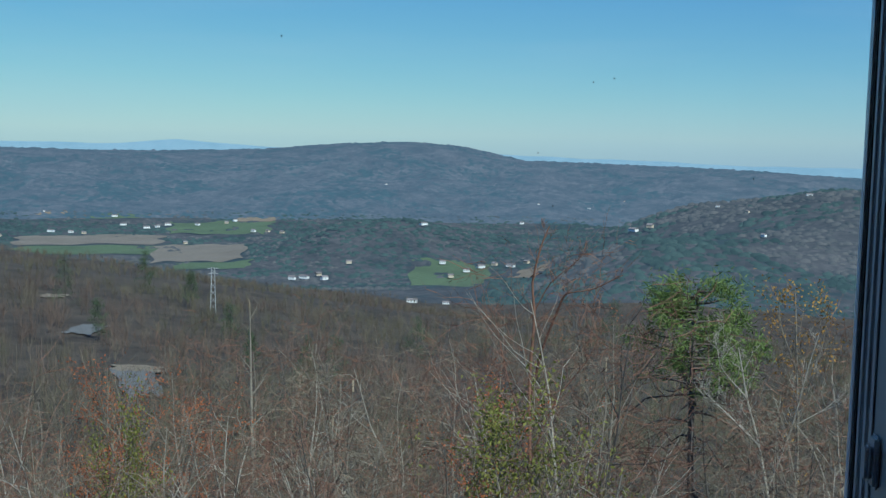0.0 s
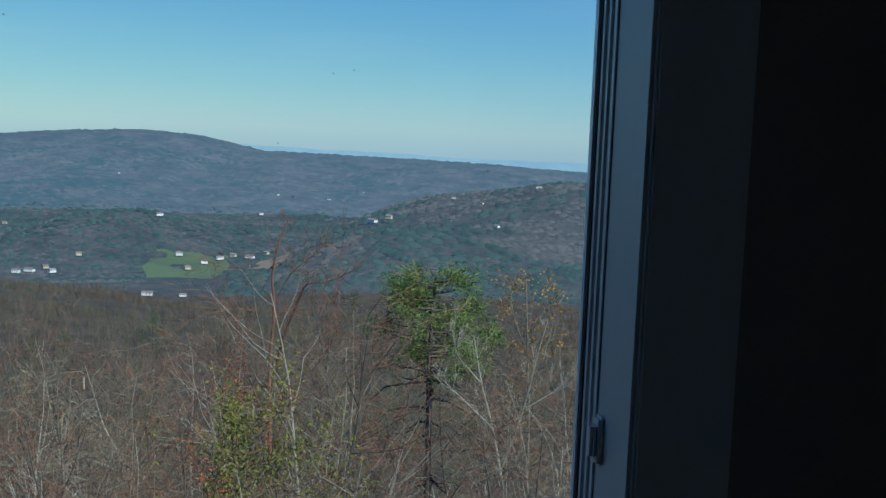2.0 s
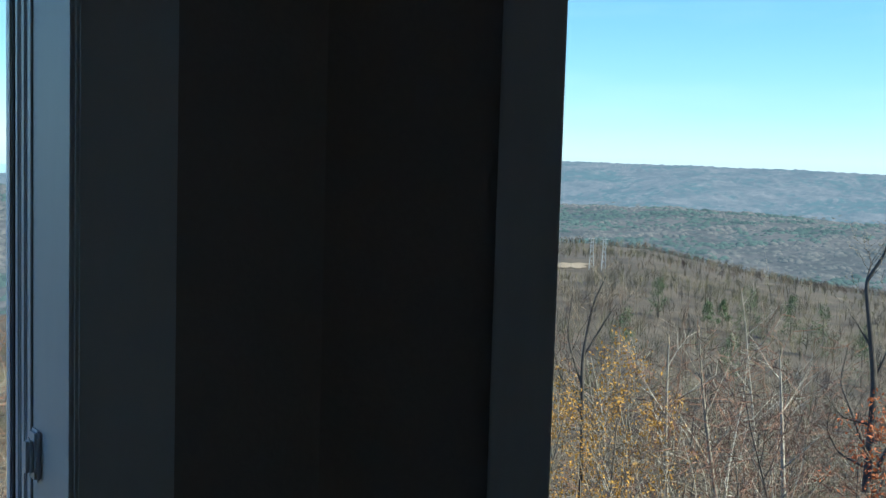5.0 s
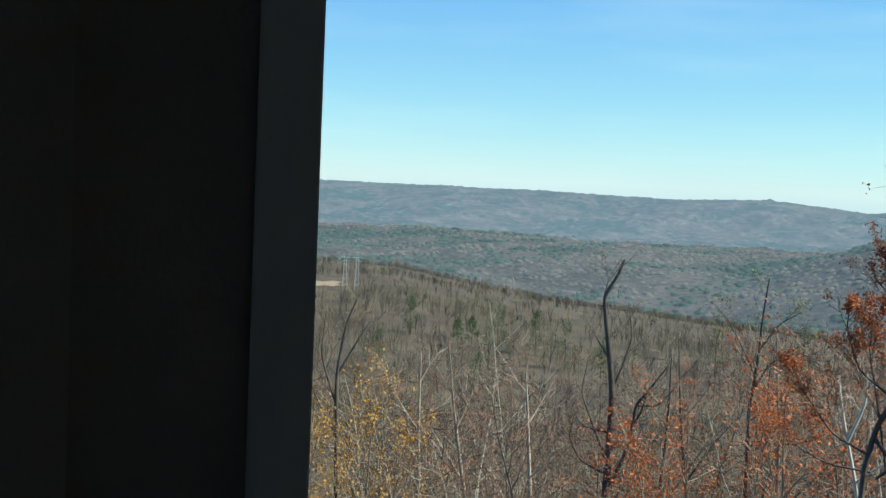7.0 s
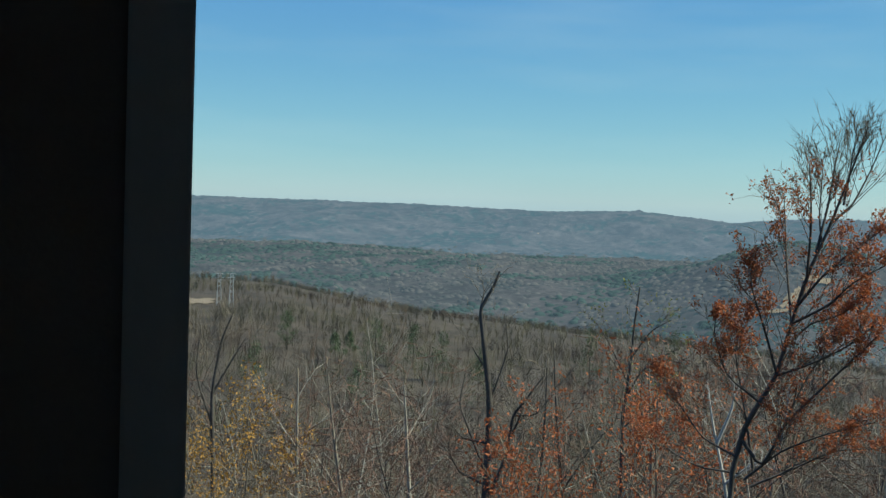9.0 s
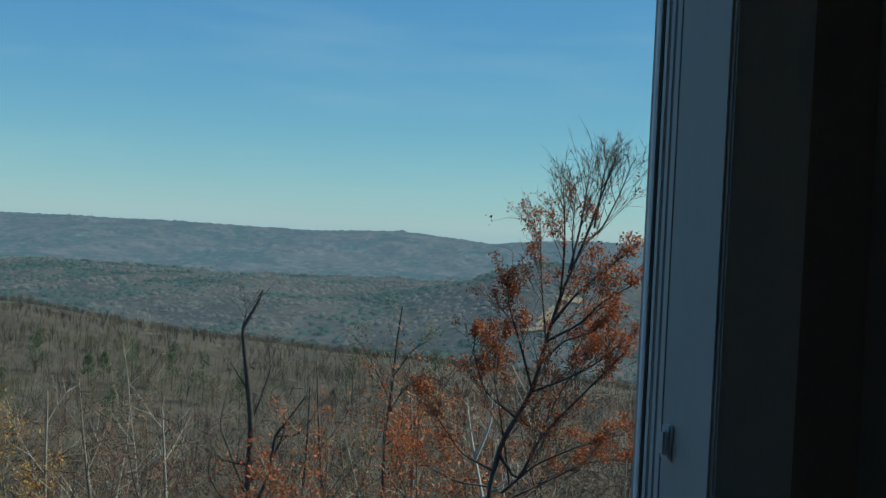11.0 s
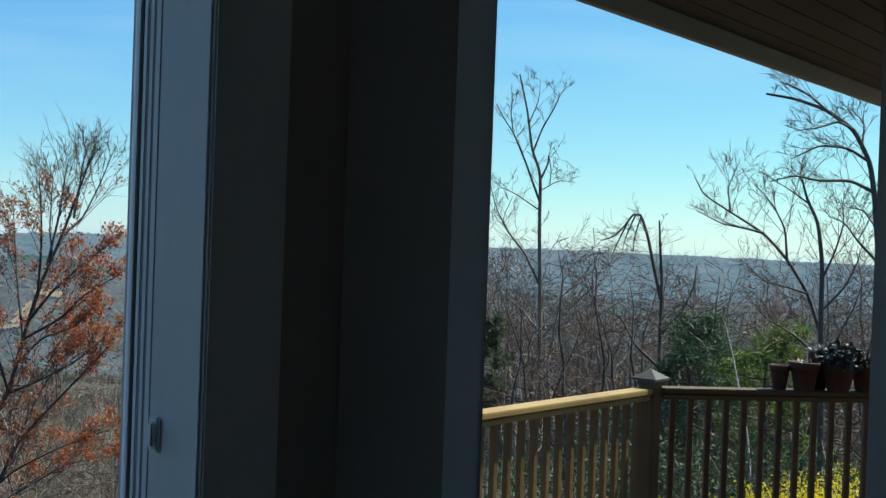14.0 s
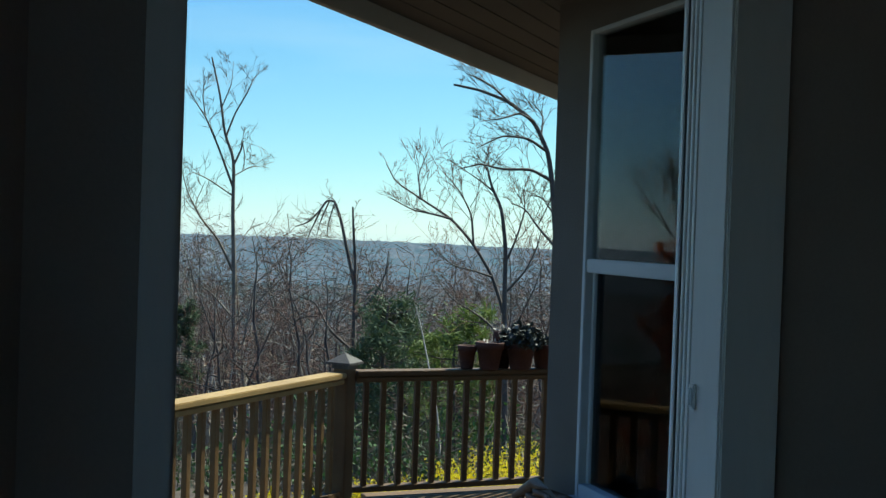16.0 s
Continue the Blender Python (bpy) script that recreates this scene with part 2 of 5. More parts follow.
M_STEEL = material("weathered_steel", (0.32, 0.32, 0.31), (0.44, 0.44, 0.43), 0.5, 0.6, 0.0, metal=0.2)
M_WICKER = material("brown_wicker", (0.07, 0.035, 0.02), (0.16, 0.085, 0.05), 20, 0.6, 0.2, random_object=0.3)
M_SUCCULENT = material("grey_succulent", (0.020, 0.026, 0.022), (0.055, 0.065, 0.055), 6, 0.6, 0.0, island=0.5)
M_DARKLEAF = material("houseplant_leaf", (0.008, 0.016, 0.006), (0.02, 0.04, 0.015), 6, 0.5, 0.05)


# ---- mesh helpers ----
def mesh(name, verts, faces, mat, smooth=False):
    me = bpy.data.meshes.new(name)
    faces = np.asarray(faces, dtype=np.int32)
    verts = np.asarray(verts, dtype=np.float32)
    k = faces.shape[1]
    me.vertices.add(len(verts))
    me.vertices.foreach_set("co", verts.ravel())
    me.loops.add(faces.size)
    me.loops.foreach_set("vertex_index", faces.ravel())
    me.polygons.add(len(faces))
    me.polygons.foreach_set("loop_start", np.arange(0, faces.size, k, dtype=np.int32))
    me.polygons.foreach_set("loop_total", np.full(len(faces), k, dtype=np.int32))
    if smooth:
        me.polygons.foreach_set("use_smooth", np.ones(len(faces), dtype=bool))
    me.update(calc_edges=True)
    me.validate()
    me.materials.append(mat)
    return me


def thing(name, label, category, group="", kind="", at=None):
    ob = tagged(new(name), label, category, group, kind)
    if at is not None:
        ob.matrix_world = at
    return ob


def child(name, me, parent, label=""):
    ob = new(name, me)
    ob.parent = parent
    return tagged(ob, label)


def part(name, bm, mat, parent, label=""):
    me = bpy.data.meshes.new(name)
    bm.to_mesh(me)
    bm.free()
    me.materials.append(mat)
    return child(name, me, parent, label)


def slab(bm, place, s0, s1, n0, n1, z0, z1, bevel=0.0):
    """A box in a frame: place(s, n, z) gives the world point."""
    b = bmesh.new() if bevel else bm
    v = [b.verts.new(place(s, n, z)) for s in (s0, s1) for n in (n0, n1) for z in (z0, z1)]
    for q in ((0, 1, 3, 2), (4, 6, 7, 5), (0, 4, 5, 1), (2, 3, 7, 6), (0, 2, 6, 4), (1, 5, 7, 3)):
        b.faces.new([v[i] for i in q])
    if bevel:
        bmesh.ops.recalc_face_normals(b, faces=b.faces)
        bmesh.ops.bevel(b, geom=b.edges[:], offset=bevel, segments=2, affect="EDGES")
        me = bpy.data.meshes.new("tmp")
        b.to_mesh(me)
        b.free()
        bm.from_mesh(me)
        bpy.data.meshes.remove(me)
    return bm


def axes(origin, az):
    """A frame along the bearing az: s along it, n to its left, z up."""
    d, n = bearing(az), bearing(az - 90)
    return lambda s, k, z: Vector(origin) + d * s + n * k + Vector((0, 0, z))


def fixed(bm):
    bmesh.ops.recalc_face_normals(bm, faces=bm.faces)
    return bm


# ---- the land ----
def bump_hill(x, y, az, r, top, along, across):
    """A rounded hill at that bearing and distance, stretched along the line of sight and across it."""
    a = np.radians(az)
    rad, tan = x * np.sin(a) + y * np.cos(a) - r, x * np.cos(a) - y * np.sin(a)
    return top * np.exp(-(rad / along) ** 2 - (tan / across) ** 2)


def wave(x, y, size, k):
    return (np.sin(x / size + 1.7 * k) * np.cos(y / size * 1.13 + 0.6 * k) + np.sin((x * 0.6 + y * 0.8) / size * 1.9 + k)
            + 0.6 * np.sin((x * 0.8 - y * 0.6) / size * 3.7 + 2 * k)) / 2.6


LATTICE = np.random.default_rng(9).random((256, 256))


def blotch(x, y, size, k=0):
    """Smooth value noise, 0 to 1, with features of that size in metres."""
    u, v = x / size + 17.3 * k, y / size + 9.1 * k
    i, j = np.floor(u).astype(int), np.floor(v).astype(int)
    f, g = u - i, v - j
    f, g = f * f * (3 - 2 * f), g * g * (3 - 2 * g)
    at = lambda a, b: LATTICE[a % 256, b % 256]
    return (at(i, j) * (1 - f) + at(i + 1, j) * f) * (1 - g) + (at(i, j + 1) * (1 - f) + at(i + 1, j + 1) * f) * g


def ridged(x, y, size, k=0):
    return sum((1 - np.abs(2 * blotch(x, y, size / 2 ** o, k + o) - 1)) / 2 ** o for o in range(4)) / 1.875


def land(x, y):
    x, y = np.asarray(x, float), np.asarray(y, float)
    r = np.hypot(x, y) + 1e-6
    az = np.degrees(np.arctan2(x, y))
    down = np.interp(np.log(r), np.log([5, 10, 20, 45, 100, 200, 350, 500, 800, 1200, 1500, 6000]),
                     [-2.6, -5, -9.5, -17, -30, -46, -62, -77, -118, -168, -200, -200])
    # the spur on which the house stands stays high past the deck
    spur = np.clip((az - 84) / 14, 0, 1) * np.clip((200 - az) / 30, 0, 1)
    flat = np.interp(np.log(r), np.log([5, 12, 25, 60, 150, 400, 1000, 2000, 6000]), [-0.75, -1.1, -3.2, -11, -32, -75, -130, -140, -140])
    z = down * (1 - spur) + flat * spur
    # the second valley is higher
    z = np.maximum(z, -200 + 70 * np.clip((az - 25) / 20, 0, 1) * np.clip((r - 900) / 700, 0, 1))
    # the brow of the near slope, by bearing: degrees below the level of the eye
    brow = np.interp(az, [-40, -21, -16, -10.7, -7.4, -2.3, 2.8, 11, 20, 33, 47, 51, 56, 61, 64.5, 67, 75, 84, 100],
                     [6.0, 6.1, 6.65, 7.45, 7.9, 8.6, 9.0, 9.5, 9.7, 8.0, 4.75, 4.8, 5.5, 6.1, 6.4, 6.5, 7.0, 7.5, 8.0])
    lift = 1.68 - 760 * np.tan(np.radians(brow)) + 112.0
    step = lambda v: np.clip(v, 0, 1) ** 2 * (3 - 2 * np.clip(v, 0, 1))
    z = z + lift * step((r - 70) / 690) * (1 - step((r - 780) / 450)) * (1 - spur)
    near = z.copy()
    z = z + bump_hill(x, y, 9, 1080, 30, 170, 90) + bump_hill(x, y, 14, 1120, 24, 170, 140)
    z = z + bump_hill(x, y, -4, 1880, 40, 170, 150) + bump_hill(x, y, 0.5, 1960, 28, 150, 180)
    z = z + bump_hill(x, y, 19, 1560, 106, 330, 210) + bump_hill(x, y, 11, 1620, 66, 260, 150) + bump_hill(x, y, 27, 1400, 60, 400, 240)
    z = z + bump_hill(x, y, 75.5, 1600, 57, 360, 140) + bump_hill(x, y, 81, 1600, 48, 380, 200) + bump_hill(x, y, 50, 2300, 26, 330, 420)
    z = z + bump_hill(x, y, 62, 1900, 26, 260, 330)
    z = near + (z - near) * np.clip((r - 60) / 200, 0, 1)
    rough = np.clip((r - 60) / 300, 0, 1)
    z = z + wave(x, y, 37, 1) * 1.6 * rough + (ridged(x, y, 260, 2) - 0.5) * 20.0 * np.clip((z + 196) / 30, 0.1, 1) * np.clip((r - 300) / 700, 0, 1)
    hills = np.clip((r - 2450) / 600, 0, 1)
    z = z + hills * (ridged(x, y, 420, 3) - 0.5) * 46
    # the long ridges that close the valley
    crest = np.interp(az, [-60, -21, -15, -9, -5.5, -1.7, 1, 4, 12, 20, 35, 47, 50, 58, 65, 69, 73.5, 77, 90, 105, 130],
                      [-76, -76, -82, -68, -42, -33, -46, -92, -103, -122, -54, -26, -28, -31, -42, -28, -60, -36, -33, -36, -60])
    rise = np.clip((r - 2500) / 1700, 0, 1)
    rise = rise * rise * (3 - 2 * rise)
    z = z * (1 - rise) + (crest + (ridged(x, y, 300, 8) - 0.6) * 9) * rise + ((ridged(x, y, 560, 1) - 0.5) * 120 + (ridged(x, y, 170, 5) - 0.5) * 30) * (rise * (1 - rise)) * 2.4
    return np.where(r > 4350, z - (r - 4350) * 0.35, z)


def gz(p):
    return float(land(p[0], p[1]))


def ground_at(az, el, over=0.0):
    """Where the line of sight at that bearing and elevation comes down to the land (or to so many metres over it)."""
    r = np.geomspace(20, 4300, 3000)
    a = radians(az)
    hit = EYE.z + r * math.tan(radians(el)) < land(r * math.sin(a), r * math.cos(a)) + over
    return float(r[np.argmax(hit)]) if hit.any() else 4300.0


def grid_of(az0, az1, na, radii):
    az, rr = np.radians(np.linspace(az0, az1, na)), np.asarray(radii)
    A, R = np.meshgrid(az, rr)
    x, y = R * np.sin(A), R * np.cos(A)
    i = np.arange(len(rr) - 1)[:, None] * na + np.arange(na - 1)[None]
    quads = np.stack([i, i + 1, i + na + 1, i + na], -1).reshape(-1, 4)
    return x.ravel(), y.ravel(), quads


radii = np.concatenate([[0.5, 3, 5], np.geomspace(6, 2600, 150)])
x, y, q = grid_of(-180, 180, 721, radii)
ground_mesh = mesh("ground", np.stack([x, y, land(x, y)], 1), q[:, ::-1], M_GROUND, True)
# past 900 m the sheet takes the haze-emitting far floor
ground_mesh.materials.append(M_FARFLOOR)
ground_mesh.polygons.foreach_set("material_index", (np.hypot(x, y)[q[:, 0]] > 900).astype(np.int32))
tagged(new("ground", ground_mesh),
       "brown leaf-littered hillside falling to the valley", "ground", kind="structure")
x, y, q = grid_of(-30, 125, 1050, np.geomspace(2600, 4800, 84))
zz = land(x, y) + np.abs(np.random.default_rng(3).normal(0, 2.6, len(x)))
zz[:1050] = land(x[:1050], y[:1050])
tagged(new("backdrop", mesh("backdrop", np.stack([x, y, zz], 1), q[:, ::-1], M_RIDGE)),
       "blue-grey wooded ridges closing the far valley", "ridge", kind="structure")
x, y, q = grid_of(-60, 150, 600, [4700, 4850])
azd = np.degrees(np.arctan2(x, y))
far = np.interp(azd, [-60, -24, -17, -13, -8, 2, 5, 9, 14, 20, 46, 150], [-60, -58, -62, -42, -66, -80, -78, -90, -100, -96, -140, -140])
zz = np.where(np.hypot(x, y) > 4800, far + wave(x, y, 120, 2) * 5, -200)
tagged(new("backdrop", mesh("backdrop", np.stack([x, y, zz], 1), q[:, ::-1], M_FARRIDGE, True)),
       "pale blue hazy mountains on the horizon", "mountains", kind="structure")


# ---- trees ----
def grow(rng, height, girth, spread=0.5, first=0.3, limbs=12, levels=3, lean=0.0, droop=0.0, wiggle=0.06, kids=(5, 4, 3), snap=1.0, reach=0.45):
    """Branches of a leafless tree: (points, radii, level)."""
    out = []

    def one(start, way, length, rad, level):
        n = (9, 6, 3, 2)[min(level, 3)]
        pts, p, d = [np.array(start)], np.array(start, float), np.array(way, float)
        for k in range(n):
            d = d + rng.normal(0, wiggle * (1 + 0.7 * level), 3) + np.array([0, 0, 0.05 if level else 0.12]) * (1 - droop)
            d /= np.linalg.norm(d)
            p = p + d * length / n
            pts.append(p.copy())
        tip = 0.25 if (level == 0 and snap < 1) else 0.08
        rads = rad * np.linspace(1, tip, n + 1) ** 0.8
        out.append((np.array(pts), rads, level))
        if level >= levels:
            return
        count = limbs if level == 0 else kids[min(level - 1, len(kids) - 1)]
        for c in range(count):
            t = (first + (0.97 - first) * (c + rng.random()) / count) if level == 0 else 0.2 + 0.78 * (c + rng.random()) / count
            f = t * n
            i = min(int(f), n - 1)
            at = pts[i] + (pts[i + 1] - pts[i]) * (f - i)
            d0 = pts[i + 1] - pts[i]
            d0 = d0 / np.linalg.norm(d0)
            a = rng.random() * 6.283
            side = np.array([math.cos(a), math.sin(a), 0.1])
            side = side - d0 * side.dot(d0)
            side /= np.linalg.norm(side)
            ang = spread * (0.75 + 0.5 * rng.random()) * (1.15 if level == 0 else 1.2)
            w = d0 * math.cos(ang) + side * math.sin(ang)
            ln = length * (reach * (1.15 - 0.75 * t) if level == 0 else 0.5) * (0.7 + 0.6 * rng.random())
            one(at, w, ln, max(np.interp(f, np.arange(n + 1), rads) * 0.55, 0.0095 if height > 2 else 0.0), level + 1)

    one((0, 0, 0), (lean, lean * 0.3, 1), height * snap, girth, 0)
    return out


def tubes(branches, sides=(6, 4, 3, 1), thick=1.0, least=0.0):
    """sides 1: a flat blade, for far twigs."""
    V, F, base = [], [], 0
    for pts, rads, level in branches:
        k = sides[min(level, len(sides) - 1)]
        d = np.gradient(pts, axis=0)
        d /= np.linalg.norm(d, axis=1)[:, None] + 1e-9
        ref = np.array([1.0, 0, 0]) if abs(d[0, 0]) < 0.8 else np.array([0, 1.0, 0])
        u = np.cross(d, ref)
        u /= np.linalg.norm(u, axis=1)[:, None] + 1e-9
        w = np.cross(d, u)
        blade = k == 1
        k = 2 if blade else k
        a = np.arange(k) * 2 * np.pi / k
        rr = np.maximum(rads * thick, least)
        ring = pts[:, None] + rr[:, None, None] * (u[:, None] * np.cos(a)[None, :, None] + w[:, None] * np.sin(a)[None, :, None])
        V.append(ring.reshape(-1, 3))
        m = len(pts)
        if blade:
            i = base + np.arange(m - 1) * 2
            F.append(np.stack([i, i + 1, i + 3, i + 2], -1))
            base += m * 2
            continue
        i = base + (np.arange(m - 1)[:, None] * k + np.arange(k)[None])
        j = base + (np.arange(m - 1)[:, None] * k + (np.arange(k)[None] + 1) % k)
        F.append(np.stack([i, j, j + k, i + k], -1).reshape(-1, 4))
        base += m * k
    return np.concatenate(V), np.concatenate(F)


def leaves(rng, centres, size, per, spread, tall=1.0, width=0.45):
    """Small bent leaf blades (two triangles each) scattered round the centres."""
    c = np.repeat(np.asarray(centres), per, axis=0) + rng.normal(0, spread, (len(centres) * per, 3))
    n = len(c)
    a, b = rng.normal(0, 1, (n, 3)), rng.normal(0, 1, (n, 3))
    a[:, 2] *= tall
    a /= np.linalg.norm(a, axis=1)[:, None]
    b = np.cross(a, b)
    b /= np.linalg.norm(b, axis=1)[:, None] + 1e-9
    s = (size * (0.6 + 0.8 * rng.random(n)))[:, None]
    V = np.stack([c - a * s, c + b * s * width, c + a * s, c - b * s * width], 1).reshape(-1, 3)
    F = np.arange(n * 4).reshape(-1, 4)
    return V, F


def tips(branches, level, rng, keep=1.0, along=(0.5, 1.0), low=-1e9):
    out = []
    for pts, _, lv in branches:
        if lv >= level and rng.random() < keep:
            for t in np.linspace(along[0], along[1], 3):
                f = t * (len(pts) - 1)
                i = min(int(f), len(pts) - 2)
                p = pts[i] + (pts[i + 1] - pts[i]) * (f - i)
                if p[2] > low:
                    out.append(p)
    return np.array(out)


def tree(label, branches, bark=None, twig=None, foliage=None, foliage_mat=None, leaf_label="", name="tree", group=""):
    """A tree standing at the origin: trunk with limbs, twigs, and a crown of leaves where it has any."""
    t = thing(name, label, "tree", group)
    child("trunk", mesh("trunk", *tubes([b for b in branches if b[2] < 2]), bark or M_BARK, True), t)
    fine = [b for b in branches if b[2] >= 2]
    if fine:
        tagged(child("twigs", mesh("twigs", *tubes(fine), twig or M_TWIG), t), "fine bare twigs", kind="stuff")
    if foliage is not None:
        child("crown", mesh("crown", *foliage, foliage_mat), t, leaf_label)
    return t


def stand(t, az, r, turn=0.0, scale=1.0, sink=0.15):
    p = bearing(az, r)
    t.matrix_world = Matrix.Translation((p.x, p.y, gz(p) - sink)) @ Matrix.Rotation(radians(turn), 4, "Z") @ Matrix.Scale(scale, 4)
    return t


def height_for(az, r, el):
    """The height a tree needs there for its top to stand at that elevation seen from the eye."""
    return EYE.z + r * math.tan(radians(el)) - gz(bearing(az, r))


# ---- the room and its three windows ----
FLOOR, CEIL, SILL, HEAD = 0.0, 2.62, 0.72, 2.36
THICK = 0.16
A = Vector((0.7055, 0.9945, 0))
B = Vector((1.848, -0.045, 0))
AZ1, AZ3 = 93.5, 182.7
AZ2 = math.degrees(math.atan2(B.x - A.x, B.y - A.y))
wall_1, wall_2, wall_3 = axes(A, AZ1), axes(A, AZ2), axes(B, AZ3)


def wall(name, place, s0, s1, hole=None):
    bm = bmesh.new()
    if hole:
        slab(bm, place, s0, hole[0], 0, THICK, FLOOR, CEIL)
        slab(bm, place, hole[1], s1, 0, THICK, FLOOR, CEIL)
        slab(bm, place, hole[0], hole[1], 0, THICK, FLOOR, SILL)
        slab(bm, place, hole[0], hole[1], 0, THICK, HEAD, CEIL)
    else:
        slab(bm, place, s0, s1, 0, THICK, FLOOR, CEIL)
    me = bpy.data.meshes.new(name)
    fixed(bm).to_mesh(me)
    bm.free()
    me.materials.append(M_WALL)
    return tagged(new(name, me), "plain matt painted interior wall in shade", "wall", kind="structure")


W1, W2, W3 = (-1.75, -0.271), (0.243, (B - A).length - 0.301), (0.228, 1.216)
wall("wall_north", wall_1, -6.2, 0, W1)
wall("wall_northeast", wall_2, 0, (B - A).length, W2)
wall("wall_east", wall_3, 0, 8.2, W3)
back = wall_1(-6.2, 0, 0)
wall("wall_west", axes(Vector((back.x, -8.3, 0)), 0), 0, back.y + 8.3 + THICK)
# opening for an added, unseen window that lets in fill light
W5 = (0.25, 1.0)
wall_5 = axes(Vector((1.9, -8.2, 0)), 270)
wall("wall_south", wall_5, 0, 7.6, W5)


def corner_fill(name, at, az_a, az_b):
    """The wedge that closes the outside of a corner between two walls."""
    na, nb = bearing(az_a - 90), bearing(az_b - 90)
    mid = (na + nb).normalized() * THICK / math.cos(radians((az_b - az_a) / 2))
    bm = bmesh.new()
    ring = [at, at + na * THICK, at + mid, at + nb * THICK]
    lo, hi = [bm.verts.new(p + Vector((0, 0, FLOOR))) for p in ring], [bm.verts.new(p + Vector((0, 0, CEIL))) for p in ring]
    bm.faces.new(lo), bm.faces.new(hi)
    for i in range(4):
        bm.faces.new((lo[i], lo[(i + 1) % 4], hi[(i + 1) % 4], hi[i]))
    me = bpy.data.meshes.new(name)
    fixed(bm).to_mesh(me)
    bm.free()
    me.materials.append(M_STUCCO)
    tagged(new(name, me), "outside corner of the bay", "wall", kind="structure")


corner_fill("wall_corner_1", A, AZ1, AZ2)
corner_fill("wall_corner_2", B, AZ2, AZ3)
for name, z0, z1, mat, label in (("floor", -0.06, 0.0, M_FLOOR, "pale oak floor of the room"), ("ceiling", CEIL, CEIL + 0.08, M_CEIL, "plain white ceiling of the room")):
    bm = bmesh.new()
    ring = [(-5.7, 1.60), (0.75, 1.20), (2.05, 0.02), (1.8, -8.5), (-5.7, -8.5)]
    lo, hi = [bm.verts.new((*p, z0)) for p in ring], [bm.verts.new((*p, z1)) for p in ring]
    bm.faces.new(lo), bm.faces.new(hi)
    for i in range(5):
        bm.faces.new((lo[i], lo[(i + 1) % 5], hi[(i + 1) % 5], hi[i]))
    me = bpy.data.meshes.new(name)
    fixed(bm).to_mesh(me)
    bm.free()
    me.materials.append(mat)
    tagged(new(name, me), label, name, kind="structure")


def latch(parent, place, s, z):
    """A casement lock: escutcheon on the frame and a folded lever."""
    bm = slab(bmesh.new(), place, s - 0.006, s + 0.001, 0.066, 0.088, z - 0.026, z + 0.026, 0.003)
    lock = part("lock_plate", bm, M_VINYL, parent, "pale metal casement lock")
    part("lever", slab(bmesh.new(), place, s - 0.013, s - 0.005, 0.070, 0.083, z - 0.020, z + 0.018, 0.0035), M_VINYL, lock)


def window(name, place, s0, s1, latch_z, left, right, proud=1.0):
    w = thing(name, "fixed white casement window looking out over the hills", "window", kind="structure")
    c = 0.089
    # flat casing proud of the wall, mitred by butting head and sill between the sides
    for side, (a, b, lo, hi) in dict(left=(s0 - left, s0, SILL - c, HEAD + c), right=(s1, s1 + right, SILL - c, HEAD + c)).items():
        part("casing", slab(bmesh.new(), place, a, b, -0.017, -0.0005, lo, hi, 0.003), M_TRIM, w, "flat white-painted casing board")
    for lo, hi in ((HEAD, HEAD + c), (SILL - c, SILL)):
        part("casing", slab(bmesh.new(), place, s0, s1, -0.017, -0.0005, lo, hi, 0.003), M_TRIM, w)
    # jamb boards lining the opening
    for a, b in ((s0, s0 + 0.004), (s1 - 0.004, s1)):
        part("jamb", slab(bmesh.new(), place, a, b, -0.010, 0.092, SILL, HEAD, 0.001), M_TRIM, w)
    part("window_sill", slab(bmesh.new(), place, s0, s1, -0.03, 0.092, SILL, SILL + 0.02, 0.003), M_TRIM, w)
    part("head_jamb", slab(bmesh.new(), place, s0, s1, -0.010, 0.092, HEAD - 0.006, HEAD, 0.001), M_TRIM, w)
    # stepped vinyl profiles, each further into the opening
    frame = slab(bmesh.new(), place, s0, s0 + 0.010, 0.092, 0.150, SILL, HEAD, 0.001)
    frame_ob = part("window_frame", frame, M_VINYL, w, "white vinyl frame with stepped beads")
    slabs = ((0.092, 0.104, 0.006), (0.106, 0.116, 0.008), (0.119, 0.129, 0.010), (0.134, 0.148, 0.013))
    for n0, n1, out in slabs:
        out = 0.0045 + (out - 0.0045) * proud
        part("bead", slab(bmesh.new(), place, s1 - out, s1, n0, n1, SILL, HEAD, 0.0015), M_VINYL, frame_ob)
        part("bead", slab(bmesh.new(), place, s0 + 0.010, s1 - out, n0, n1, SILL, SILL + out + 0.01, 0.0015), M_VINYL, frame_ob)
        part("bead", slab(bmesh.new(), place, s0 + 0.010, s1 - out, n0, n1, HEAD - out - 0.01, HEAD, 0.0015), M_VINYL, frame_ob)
    # its grey paints the shadow lines between the beads
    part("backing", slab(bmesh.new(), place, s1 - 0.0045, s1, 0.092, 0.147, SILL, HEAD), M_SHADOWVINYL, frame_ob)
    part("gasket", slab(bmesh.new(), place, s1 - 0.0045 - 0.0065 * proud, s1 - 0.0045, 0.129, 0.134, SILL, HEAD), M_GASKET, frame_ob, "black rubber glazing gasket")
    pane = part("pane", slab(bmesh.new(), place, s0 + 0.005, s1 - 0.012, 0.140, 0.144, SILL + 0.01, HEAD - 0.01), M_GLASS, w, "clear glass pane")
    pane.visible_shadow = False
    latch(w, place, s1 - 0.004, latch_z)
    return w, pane


